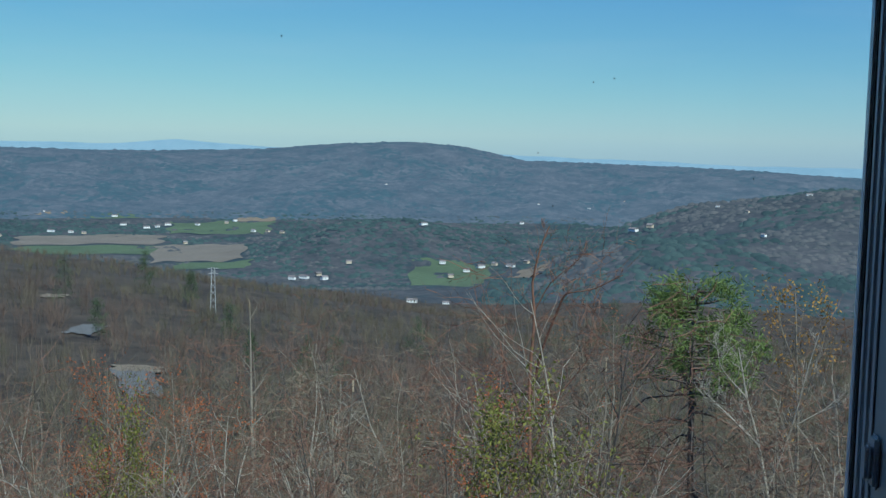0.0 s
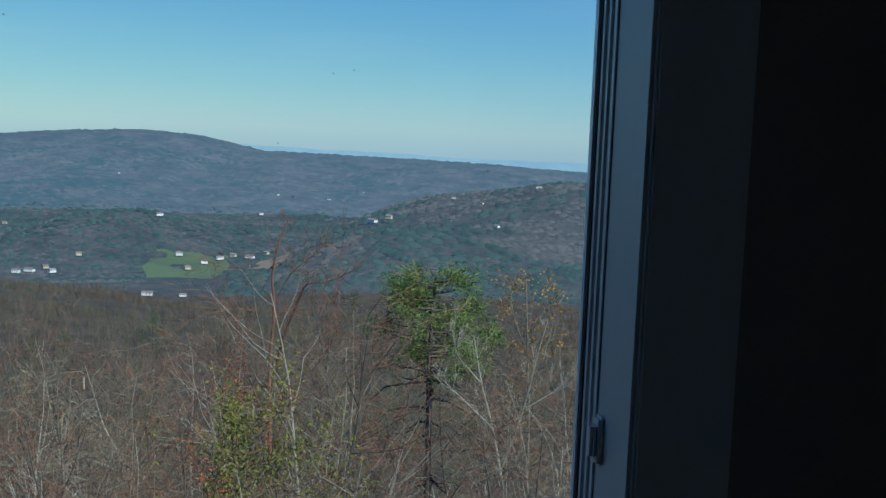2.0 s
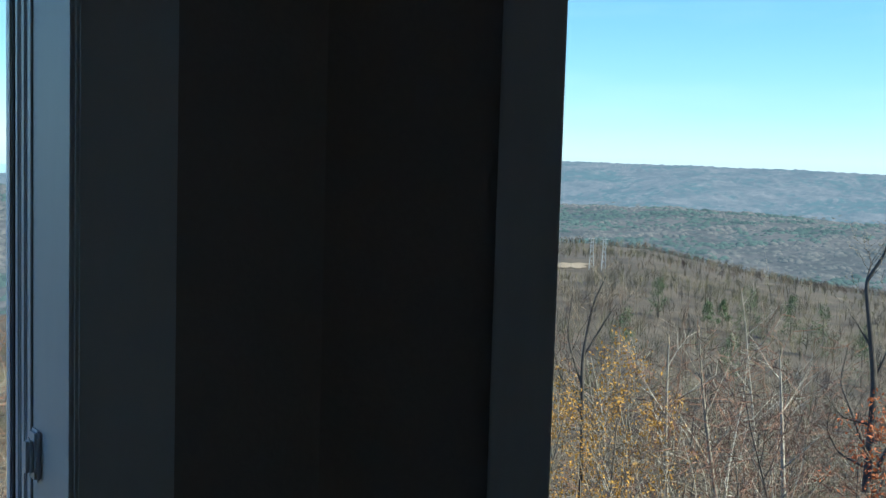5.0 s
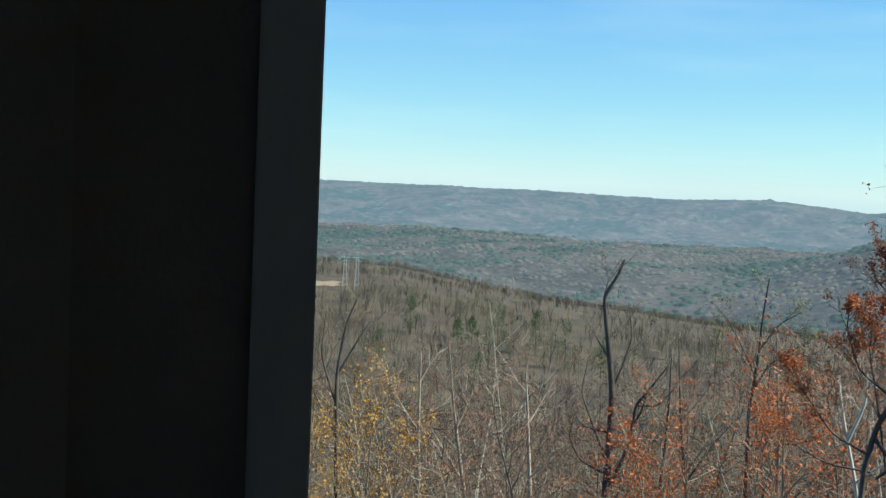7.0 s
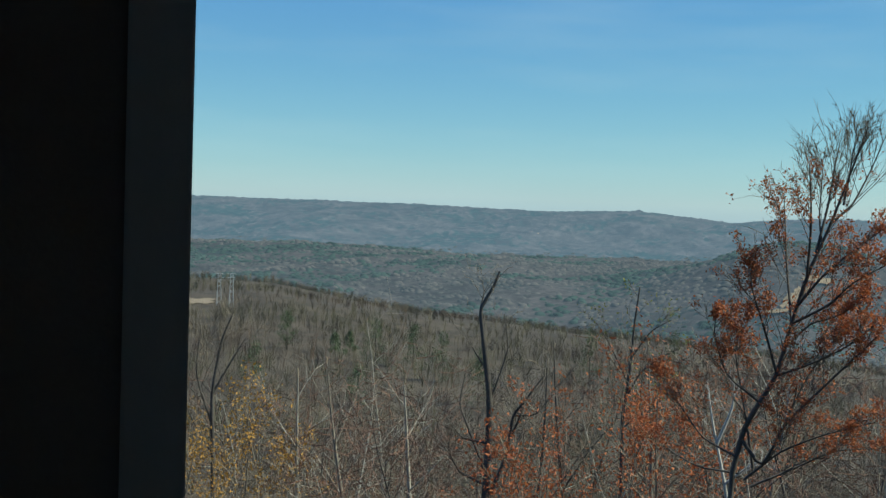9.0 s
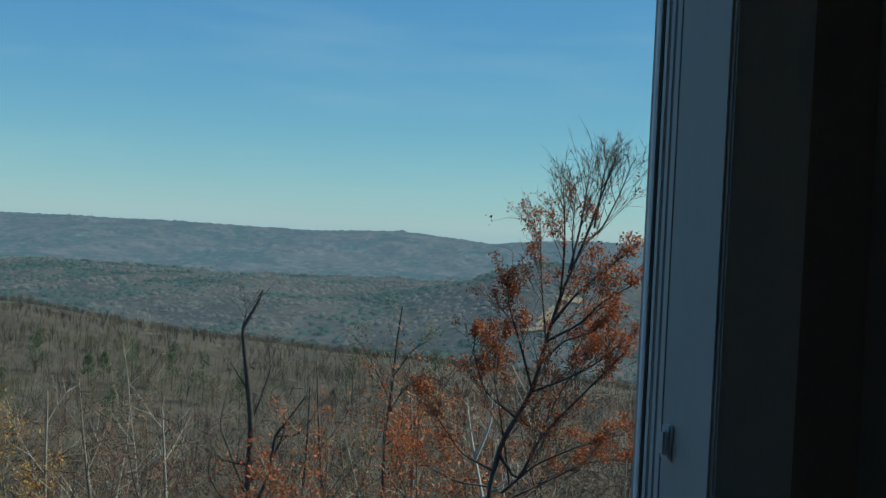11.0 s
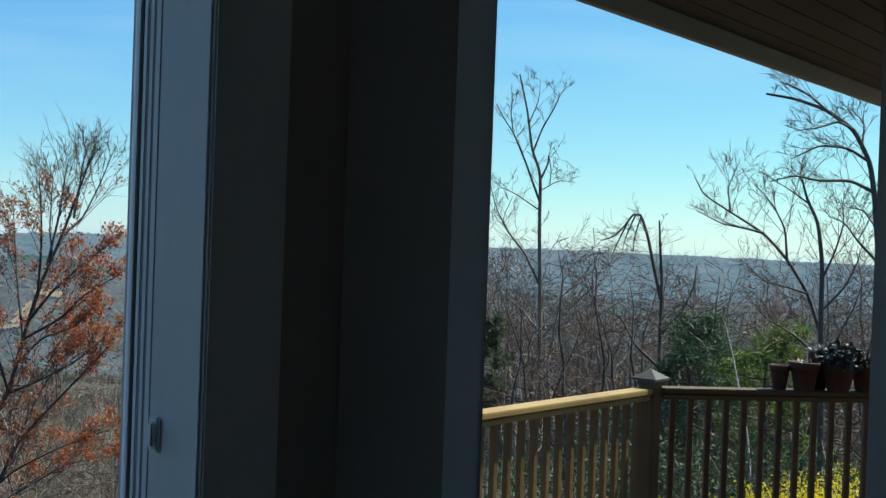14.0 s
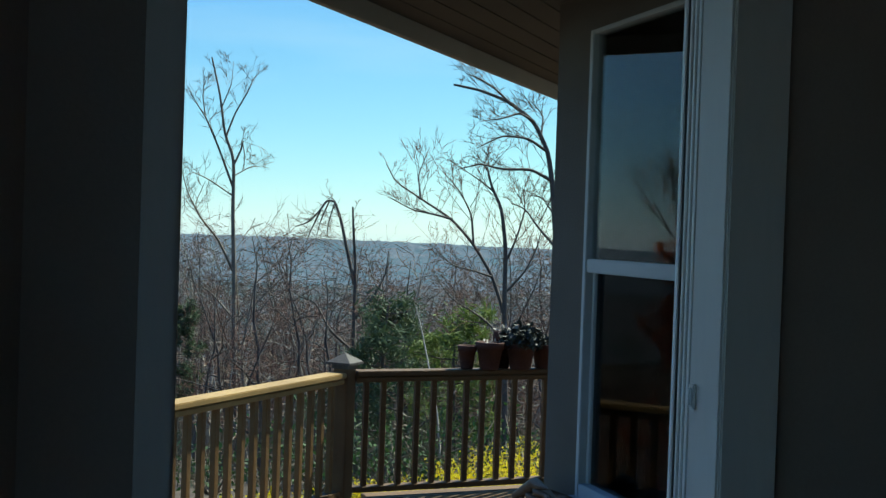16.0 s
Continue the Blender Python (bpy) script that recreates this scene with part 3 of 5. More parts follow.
_, dusty = window("window_1", wall_1, *W1, 1.372, 0.089, 0.098)
# dried flecks of dirt on the first pane
for az, el in ((5.4, -3.4), (4.6, -0.8), (8.2, 2.9), (7.2, 2.7), (-8.1, 4.6), (15.0, -1.8)):
    d, n = bearing(az), bearing(AZ1 - 90)
    reach = (wall_1(0, 0.1385, 0) - eye_at(0)).xy.dot(n.xy) / d.xy.dot(n.xy)
    at = eye_at(0) + d * reach + Vector((0, 0, reach * math.tan(radians(el))))
    bm = bmesh.new()
    bmesh.ops.create_icosphere(bm, subdivisions=1, radius=0.0006, matrix=Matrix.Translation(at) @ Matrix.Diagonal((1.0, 0.5, 1.6, 1)))
    part("dirt_fleck", bm, M_GASKET, dusty, "dried dark dirt fleck")
window("window_2", wall_2, *W2, 1.385, 0.062, 0.150, 0.3)
window("window_3", wall_3, *W3, 1.385, 0.057, 0.122)
# unseen window added in the back wall so daylight brightens the inner walls
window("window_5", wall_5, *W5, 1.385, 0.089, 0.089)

# ---- outside: house wall, porch roof, deck ----
EXT_AZ = 92.7
ext0 = Vector((1.75, -1.868, 0))
ext = axes(ext0, EXT_AZ)
EXT_END, EXT_TOP = 2.135, 2.62
WS0, WS1, WZ0, WZ1, WZM = 0.62, 1.835, 0.77, 2.41, 1.585


def outside_wall():
    w = thing("house_wall", "tan painted house wall beside the deck in shade", "house wall", kind="structure")
    bm = bmesh.new()
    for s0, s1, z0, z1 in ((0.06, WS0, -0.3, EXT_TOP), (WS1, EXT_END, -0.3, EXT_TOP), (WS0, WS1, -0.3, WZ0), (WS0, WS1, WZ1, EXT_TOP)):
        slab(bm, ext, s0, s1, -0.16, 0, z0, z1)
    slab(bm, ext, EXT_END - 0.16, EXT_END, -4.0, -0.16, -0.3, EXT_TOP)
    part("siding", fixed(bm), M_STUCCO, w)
    return w


outside_wall()


def double_hung():
    w = thing("window_4", "white double-hung house window reflecting sky and treetops", "window", kind="structure")
    t = 0.016
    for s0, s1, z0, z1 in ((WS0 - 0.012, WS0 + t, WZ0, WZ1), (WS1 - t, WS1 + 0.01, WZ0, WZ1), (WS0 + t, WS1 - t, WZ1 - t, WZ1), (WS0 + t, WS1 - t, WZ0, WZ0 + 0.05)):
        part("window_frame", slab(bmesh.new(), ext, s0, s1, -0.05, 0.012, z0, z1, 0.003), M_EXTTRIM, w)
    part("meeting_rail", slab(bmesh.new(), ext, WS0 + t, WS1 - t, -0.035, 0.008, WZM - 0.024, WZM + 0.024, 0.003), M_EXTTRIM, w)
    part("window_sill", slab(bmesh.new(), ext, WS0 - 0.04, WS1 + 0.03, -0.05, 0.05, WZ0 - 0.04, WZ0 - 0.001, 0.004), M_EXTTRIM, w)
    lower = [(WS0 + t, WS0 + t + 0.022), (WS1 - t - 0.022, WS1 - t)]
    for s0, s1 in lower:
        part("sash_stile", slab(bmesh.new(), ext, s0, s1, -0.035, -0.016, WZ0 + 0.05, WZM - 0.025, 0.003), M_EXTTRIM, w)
    for z0, z1, n in ((WZ0 + 0.02, WZM, -0.026), (WZM, WZ1 - 0.01, -0.010)):
        upper = z0 == WZM
        part("pane", slab(bmesh.new(), ext, WS0 + t - 0.01, WS1 - t + 0.01, n - 0.006, n, z0, z1), M_EXTGLASS if upper else M_SCREEN, w, "glass pane mirroring the sky" if upper else "dark pane behind an insect screen")
    # the unlit room behind the panes
    bm = bmesh.new()
    slab(bm, ext, WS0 - 0.3, WS1 + 0.1, -1.9, -1.8, 0.0, EXT_TOP)
    part("inner_wall", fixed(bm), M_WALL, w)


double_hung()

# the porch roof: fascia along the deck's slanted edge
EAVE = axes(Vector((3.94, -1.0, 0)), 134.4)
EAVE_Z = 2.48
roof = thing("porch_roof", "porch roof with tan fascia and dark board soffit", "roof")
part("fascia", slab(bmesh.new(), EAVE, -1.62, 6.0, -0.035, 0.0, EAVE_Z, EAVE_Z + 0.20, 0.004), M_FASCIA, roof, "tan painted fascia board")
part("drip_edge", slab(bmesh.new(), EAVE, -1.62, 6.0, -0.02, 0.035, EAVE_Z + 0.17, EAVE_Z + 0.215, 0.003), M_FASCIA, roof)
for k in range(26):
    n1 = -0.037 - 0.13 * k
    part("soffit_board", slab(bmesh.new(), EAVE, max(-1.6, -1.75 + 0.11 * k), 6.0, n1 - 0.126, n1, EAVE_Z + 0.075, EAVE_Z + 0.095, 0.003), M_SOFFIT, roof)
bm = bmesh.new()
vs = [bm.verts.new(EAVE(*p)) for p in ((-1.62, 0.04, EAVE_Z + 0.215), (6.0, 0.04, EAVE_Z + 0.215), (6.0, -4.0, EAVE_Z + 1.4), (-1.62, -4.0, EAVE_Z + 1.4))]
bm.faces.new(vs)
me_ = bmesh.ops.extrude_face_region(bm, geom=bm.faces[:])
bmesh.ops.translate(bm, verts=[v for v in me_["geom"] if isinstance(v, bmesh.types.BMVert)], vec=(0, 0, 0.03))
part("shingles", fixed(bm), M_SHINGLE, roof)
bm = bmesh.new()
v = [bm.verts.new(p) for p in ((-6.0, 1.95, 2.9), (0.95, 1.55, 2.9), (2.35, 0.2, 2.9), (2.3, -8.8, 2.9), (-6.0, -8.8, 2.9))]
top = bm.verts.new((-1.8, -3.5, 5.2))
for i in range(5):
    bm.faces.new((v[i], v[(i + 1) % 5], top))
bm.faces.new(v)
main = thing("house_roof", "dark shingled roof over the bay", "roof")
part("shingles", fixed(bm), M_SHINGLE, main)

DECK_Z, RAIL_Z = -0.2, 0.70
RAIL_A, RAIL_C = Vector((5.86, -0.33, 0)), Vector((7.66, -2.30, 0))


def baluster_mesh(h, mat):
    bm = slab(bmesh.new(), lambda s, n, z: Vector((s, n, z)), -0.019, 0.019, -0.019, 0.019, 0, h)
    bmesh.ops.bevel(bm, geom=[e for e in bm.edges if abs(e.verts[0].co.z - e.verts[1].co.z) > 0.1], offset=0.003, segments=1, affect="EDGES")
    me = bpy.data.meshes.new("baluster")
    fixed(bm).to_mesh(me)
    bm.free()
    me.materials.append(mat)
    return me


BALUSTERS = {mat: baluster_mesh(RAIL_Z - 0.075 - (DECK_Z + 0.085), mat) for mat in (M_DECKMID, M_DECKDARK)}


def railing(a, b, label, mat, pitch=0.128):
    d = b - a
    az = math.degrees(math.atan2(d.x, d.y))
    place, length = axes(a, az), d.length
    r = thing("railing", label, "railing", "deck railing")
    # cap boards take the run's tone; gap and bottom rail the shade-dark one
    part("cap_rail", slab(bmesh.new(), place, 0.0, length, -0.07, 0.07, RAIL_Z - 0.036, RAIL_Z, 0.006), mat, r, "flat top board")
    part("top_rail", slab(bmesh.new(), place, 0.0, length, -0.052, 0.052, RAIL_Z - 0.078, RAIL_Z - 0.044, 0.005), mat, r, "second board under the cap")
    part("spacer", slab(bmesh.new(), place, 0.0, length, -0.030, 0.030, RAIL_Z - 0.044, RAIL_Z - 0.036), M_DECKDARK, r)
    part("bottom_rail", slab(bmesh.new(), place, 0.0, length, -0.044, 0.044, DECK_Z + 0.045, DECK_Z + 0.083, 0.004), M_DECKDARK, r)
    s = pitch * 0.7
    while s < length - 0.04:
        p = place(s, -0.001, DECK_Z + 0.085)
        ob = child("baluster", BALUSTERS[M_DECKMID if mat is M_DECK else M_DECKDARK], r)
        ob.matrix_world = Matrix.Translation(p) @ Matrix.Rotation(-radians(az), 4, "Z")
        s += pitch
    return r


def rail_post(p, az):
    place = axes(p, az)
    t = thing("rail_post", "square wooden deck post with dark pyramid cap", "post", "deck posts")
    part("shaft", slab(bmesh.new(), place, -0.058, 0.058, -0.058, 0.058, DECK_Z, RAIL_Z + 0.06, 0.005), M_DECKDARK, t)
    bm = bmesh.new()
    for r0, z0, r1, z1 in ((0.066, 0.02, 0.066, 0.05), (0.095, 0.05, 0.095, 0.066), (0.095, 0.066, 0.006, 0.125)):
        lo = [bm.verts.new(place(x * r0, y * r0, RAIL_Z + z0)) for x, y in ((-1, -1), (1, -1), (1, 1), (-1, 1))]
        hi = [bm.verts.new(place(x * r1, y * r1, RAIL_Z + z1)) for x, y in ((-1, -1), (1, -1), (1, 1), (-1, 1))]
        for i in range(4):
            bm.faces.new((lo[i], lo[(i + 1) % 4], hi[(i + 1) % 4], hi[i]))
        bm.faces.new(lo), bm.faces.new(hi)
    part("cap", fixed(bm), M_CAP, t, "dark pyramid post cap")
    return t


d = (RAIL_C - RAIL_A).normalized()
# sun and shade on the two runs are set by their wood colours
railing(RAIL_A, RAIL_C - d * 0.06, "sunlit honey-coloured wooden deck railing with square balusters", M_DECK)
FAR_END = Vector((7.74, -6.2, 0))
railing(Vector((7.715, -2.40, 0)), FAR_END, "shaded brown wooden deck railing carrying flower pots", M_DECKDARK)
rail_post(RAIL_C + Vector((0.03, -0.02, 0)), 137)
rail_post(RAIL_A, 137)
rail_post(FAR_END + Vector((0, -0.06, 0)), 180)

deck = tagged(new("deck"), "weathered wooden plank deck outside the bay", "deck", kind="structure")
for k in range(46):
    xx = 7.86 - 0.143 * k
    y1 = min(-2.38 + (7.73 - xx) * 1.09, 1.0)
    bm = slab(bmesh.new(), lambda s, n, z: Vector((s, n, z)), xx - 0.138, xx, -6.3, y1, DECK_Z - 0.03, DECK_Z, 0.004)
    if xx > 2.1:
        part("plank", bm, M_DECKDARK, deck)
for p in ((7.6, -2.6), (7.6, -5.8), (5.8, -0.4), (2.6, 0.9)):
    part("deck_post", slab(bmesh.new(), lambda s, n, z: Vector((s, n, z)), p[0] - 0.07, p[0] + 0.07, p[1] - 0.07, p[1] + 0.07, gz(p) - 0.4, DECK_Z - 0.031), M_DECKDARK, deck)


# ---- woods: trees past counting ----
def scatter(rng, count, az0, az1, r0, r1, even=1.0):
    """Bearings and distances, evenly spread over the ground (even=1) or crowding the near side."""
    az = rng.uniform(az0, az1, count)
    u = rng.random(count)
    r = (r0 ** (2 * even) + u * (r1 ** (2 * even) - r0 ** (2 * even))) ** (0.5 / even)
    a = np.radians(az)
    return r * np.sin(a), r * np.cos(a), r, az


def spread_copies(rng, shapes, x, y, z, scale):
    """One mesh of many turned, scaled copies of the shapes."""
    V, F, base = [], [], 0
    pick = rng.integers(0, len(shapes), len(x))
    for k, (v, f) in enumerate(shapes):
        idx = np.nonzero(pick == k)[0]
        if not len(idx):
            continue
        a = rng.random(len(idx)) * 6.283
        c, s = np.cos(a)[:, None], np.sin(a)[:, None]
        sc = scale[idx][:, None]
        wide = sc * rng.uniform(0.8, 1.2, (len(idx), 1))
        px = (v[None, :, 0] * c - v[None, :, 1] * s) * wide + x[idx][:, None]
        py = (v[None, :, 0] * s + v[None, :, 1] * c) * wide + y[idx][:, None]
        pz = v[None, :, 2] * sc + z[idx][:, None]
        V.append(np.stack([px, py, pz], -1).reshape(-1, 3))
        F.append((f[None] + (np.arange(len(idx)) * len(v))[:, None, None]).reshape(-1, f.shape[1]) + base)
        base += len(idx) * len(v)
    return np.concatenate(V), np.concatenate(F)


def stuff(name, shapes, rng, x, y, scale, mat, label, sink=0.3):
    z = land(x, y) - sink
    return tagged(new(name, mesh(name, *spread_copies(rng, shapes, x, y, z, scale), mat, name.startswith("far"))), label, "woods", kind="stuff")


def clear(x, y, r, az):
    """Keeps the gravel clearings, and the sight of them, free of trees."""
    dip = np.degrees(np.arctan2(land(x, y) - EYE.z, r))
    free = ((az > -16.1) & (az < -13.9) & (dip > -14.2) & (dip < -11.3)) | ((az > -18.0) & (az < -16.7) & (dip > -10.9) & (dip < -9.2))
    free |= ((az > -19.6) & (az < -18.0) & (dip > -8.9) & (dip < -7.8)) | ((az > 46.0) & (az < 48.6) & (dip > -6.1) & (dip < -5.1))
    return x[~free], y[~free]


rng = np.random.default_rng(5)
thin = []
for k in range(10):
    b = grow(rng, 1.0, 0.0065, spread=0.75, first=0.22, limbs=9, levels=2, wiggle=0.08, kids=(4, 3), reach=0.5)
    b = [(p[::2], r[::2], l) for p, r, l in b]
    thin.append(tubes(b, (3, 3, 1), least=0.0013))


def brush(count, bends, girth):
    """A small far tree: a slim trunk and many upswept limbs that fan out into a broom."""
    b = [(np.array([[0, 0, 0], [rng.normal(0, 0.03), rng.normal(0, 0.03), 0.7]]), np.array([girth * 1.5, girth]), 0)]
    for c in range(count):
        z0, z1, a, wide = rng.uniform(0.08, 0.5), rng.uniform(0.5, 1.0), rng.random() * 6.283, rng.uniform(0.06, 0.34)
        foot, tip = np.array([0, 0, z0]), np.array([math.cos(a) * wide, math.sin(a) * wide, max(z1, z0 + 0.15)])
        mid = foot * 0.45 + tip * 0.55 + np.array([math.cos(a), math.sin(a), -0.6]) * wide * 0.3 + rng.normal(0, 0.02, 3)
        b.append((np.array([foot, mid, tip] if bends else [foot, tip]), np.array([girth * 0.8, girth * 0.55, girth * 0.3] if bends else [girth * 0.8, girth * 0.4]), 1))
    return tubes(b, (3, 1))


sparse = [brush(18, True, 0.0052) for k in range(10)]
broom = [brush(15, False, 0.0066) for k in range(10)]


def woods(shapes, x, y, low, high, label):
    """Bare woods in drifts of grey-brown, reddish and budding trees."""
    drift = blotch(x, y, 34, 3) + rng.normal(0, 0.13, len(x))
    height = rng.uniform(low, high, len(x)) * (0.75 + 0.5 * blotch(x, y, 25, 5))
    for mat, word, pick in ((M_WOODGREY, "grey-brown", (drift >= 0.36) & (drift < 0.70)), (M_WOODRED, "reddish-brown", drift >= 0.70), (M_WOODOLIVE, "olive-budding", drift < 0.36)):
        if pick.any():
            stuff("bare_woods", shapes, rng, x[pick], y[pick], height[pick], mat, "leafless " + word + " " + label)


for az0, az1, n in ((-24, 23, 1.0), (43, 86, 0.95)):
    x, y, r, az = scatter(rng, int(800 * n), az0, az1, 48, 175, 0.85)
    woods(thin, *clear(x, y, r, az), 4.5, 9.5, "hardwood trees covering the slope")
    x, y, r, az = scatter(rng, int(330 * n), az0, az1, 14, 50, 0.8)
    woods(sparse, x, y, 2.0, 4.2, "saplings and brush on the bank below the house")
    x, y, r, az = scatter(rng, int(2500 * n), az0, az1, 140, 430, 0.9)
    woods(sparse, *clear(x, y, r, az), 4.5, 8.5, "hardwood trees further down the slope")
    x, y, r, az = scatter(rng, int(5800 * n), az0, az1, 400, 800, 0.95)
    woods(broom, *clear(x, y, r, az), 3.0, 5.8, "hardwood trees on the brow of the slope")
x, y, r, az = scatter(rng, 800, 92, 122, 34, 130, 0.8)
woods(thin, x, y, 3.5, 7.0, "trees tangled beyond the deck")
x, y, r, az = scatter(rng, 300, 94, 120, 14, 36, 0.7)
woods(sparse, x, y, 0.8, 1.7, "saplings and brush close beyond the deck")
x, y, r, az = scatter(rng, 700, 94, 120, 40, 140, 0.8)
woods(sparse, x, y, 4.0, 6.5, "saplings between the trees beyond the deck")
x, y, r, az = scatter(rng, 1700, 92, 122, 120, 420, 0.8)
woods(broom, x, y, 5, 10, "trees on the slope beyond the deck")

# distant canopies: each a small uneven mound
mounds = []
for k in range(8):
    m = 4
    a = np.arange(m) * 2 * np.pi / m
    lo = np.stack([np.cos(a) * rng.uniform(0.6, 0.9, m), np.sin(a) * rng.uniform(0.6, 0.9, m), rng.uniform(0, 0.2, m)], 1)
    mid = np.stack([np.cos(a + 0.4) * rng.uniform(0.35, 0.6, m), np.sin(a + 0.4) * rng.uniform(0.35, 0.6, m), rng.uniform(0.35, 0.55, m)], 1)
    v = np.concatenate([lo, mid, [[rng.uniform(-.1, .1), rng.uniform(-.1, .1), 0.7]]])
    f = [(i, (i + 1) % m, m + i) for i in range(m)] + [((i + 1) % m, m + (i + 1) % m, m + i) for i in range(m)] + [(m + i, m + (i + 1) % m, 2 * m) for i in range(m)]
    mounds.append((v * (1, 1, 0.72), np.array(f)))
# open farmland: bearings and dips of its edges, crop, lift over the land
FIELDS = ((-13.4, -8.6, -5.1, -4.45, "green", 0.3), (-10.3, -8.3, -4.5, -4.28, "straw", 0.9), (-20.5, -13.8, -5.6, -5.2, "tilled", 0.9), (-20.5, -12.4, -6.05, -5.62, "green", 0.3),
          (-14.2, -9.8, -6.45, -5.65, "tilled", 0.9), (-13.2, -9.6, -6.8, -6.5, "green", 0.3), (-17.0, -14.6, -4.36, -4.12, "green", 0.5), (-19.4, -18.2, -4.2, -4.0, "straw", 0.6),
          (-1.6, 2.3, -7.6, -6.35, "green", 0.3), (3.2, 5.2, -6.95, -6.6, "straw", 0.6))
for az0, az1, n, first in ((-24, 23, 21000, 900), (43, 86, 16000, 900), (94, 120, 6000, 300)):
    x, y, r, az = scatter(rng, n, az0, az1, first, 2700, 0.75)
    hidden = (r < 1350) & ((az < 2) | ((az > 40) & (az < 68)))
    x, y, r, az = x[~hidden], y[~hidden], r[~hidden], az[~hidden]
    pine = ridged(x, y, 330, 6) + 0.5 * blotch(x, y, 60, 2) + rng.normal(0, 0.06, len(x)) > 0.80 + 0.12 * (az > 40)
    pine |= (np.hypot((az + 3.5) / 6.5, (r - 1860) / 210) < 1) & (rng.random(len(x)) < 0.75)
    dip = np.degrees(np.arctan2(land(x, y) - EYE.z, r))
    open_land = np.zeros(len(x), bool)
    for a0, a1, e0, e1, crop, up in FIELDS:
        open_land |= (az > a0 - 0.1) & (az < a1 + 0.1) & (dip > e0 - 0.12) & (dip < e1 + 0.02)
    # hedgerows and copses stand between the fields
    hedge = open_land & (ridged(x, y, 150, 4) + rng.normal(0, 0.03, len(x)) > 0.88)
    keep = ~open_land | hedge
    pine &= ~hedge | (rng.random(len(x)) < 0.5)
    size = rng.uniform(4.5, 10.5, len(x)) + 3.0 * hedge
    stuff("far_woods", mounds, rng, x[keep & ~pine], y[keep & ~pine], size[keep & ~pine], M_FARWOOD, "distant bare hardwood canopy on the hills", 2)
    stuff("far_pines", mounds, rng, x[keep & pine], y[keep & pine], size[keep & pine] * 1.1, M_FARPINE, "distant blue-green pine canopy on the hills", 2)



# ---- the nearer trees, one by one ----
rng = np.random.default_rng(11)
MOODS = [dict(spread=0.95, first=0.2, limbs=15, wiggle=0.12), dict(spread=1.1, first=0.25, limbs=13, wiggle=0.16, lean=0.1),
         dict(spread=0.75, first=0.25, limbs=16, wiggle=0.10), dict(spread=1.05, first=0.3, limbs=14, wiggle=0.15, lean=-0.12)]
BARE = []
for k, mood in enumerate(MOODS * 2):
    BARE.append(tree("leafless hardwood tree with grey bark on the slope", grow(rng, 10.0, 0.085, kids=(5, 4), reach=0.5, **mood), (M_BARK, M_DARKBARK, M_GREYTRUNK, M_BARK, M_DARKBARK, M_BARK, M_DARKBARK, M_GREYTRUNK)[k], M_REDTWIG if k in (1, 2, 4, 6) else M_TWIG, group="bare trees on the slope"))


def plant_bare(k, az, r, el, turn):
    """A copy of one of the bare trees, its top at the elevation el."""
    s = height_for(az, r, el) / 10.0
    p = bearing(az, r)
    t = BARE[k] if BARE[k].location.length < 0.01 else copy_thing(BARE[k], Matrix.Identity(4))
    t.matrix_basis = Matrix.Translation((p.x, p.y, gz(p) - 0.15)) @ Matrix.Rotation(radians(turn), 4, "Z") @ Matrix.Diagonal((s * 0.75, s * 0.75, s, 1))
    return t


count = 0
for az0, az1, n, r0, r1, e0, e1 in ((-23, -11, 12, 30, 60, -15, -11), (-11, 3, 15, 24, 50, -13.5, -9.5), (2, 9, 12, 22, 40, -10.5, -7.2), (9, 22, 12, 22, 50, -12.5, -8.5), (-23, 22, 66, 14, 26, -17.0, -12.0),
                                    (45, 58, 14, 24, 50, -12, -8.6), (57, 72, 19, 22, 50, -12, -7.8), (70, 84, 14, 22, 45, -10.5, -6.8), (45, 84, 48, 14, 24, -17, -11.5),
                                    (97, 118, 18, 20, 46, -5, 0.3)):
    for i in range(n):
        az = az0 + (az1 - az0) * (i + rng.random()) / n
        r, el, turn = rng.uniform(r0, r1), rng.uniform(e0, e1), rng.uniform(0, 360)
        # the pine, the red-twigged tree and the budding tree stand free
        if (9.8 < az < 14.8 and r < 44) or (3.6 < az < 6.0 and r < 30) or (1.5 < az < 5.4 and r < 30) or (-10.2 < az < -8.6 and r < 39) or (59.8 < az < 65.0 and r < 29) or (67.8 < az < 70.6 and r < 30) or (72 < az < 84 and r < 16) or (45 < az < 51.5 and r < 21) or (64 < az < 73 and r < 20):
            el = min(el, -19.5)
        plant_bare(count % 8, az, r, el, turn)
        count += 1


def splinter(t, branches, at_top=0.2):
    """The pale torn wood where a storm broke the trunk."""
    q, rad, _ = branches[0]
    tip, w = q[-1], min(max(rad[-1], 0.02), 0.035)
    br = [(np.array([tip - [0, 0, 0.06], tip + rng.normal(0, 0.02, 3) + [0, 0, at_top * 0.5], tip + rng.normal(0, 0.05, 3) + [0, 0, at_top]]), np.array([w * 1.1, w * 0.9, w * 0.12]), 0)]
    child("broken_top", mesh("broken_top", *tubes(br, (5,)), M_TORN), t, "pale splintered break at the top")
    return t


def snag(label, az, r, el, girth, bark=None, **kind):
    h = height_for(az, r, el)
    b = grow(rng, h, girth * 0.7, **kind)
    return stand(splinter(tree(label, b, bark or M_DARKBARK, bark or M_TWIG, name="dead_tree"), b), az, r, rng.uniform(0, 360))


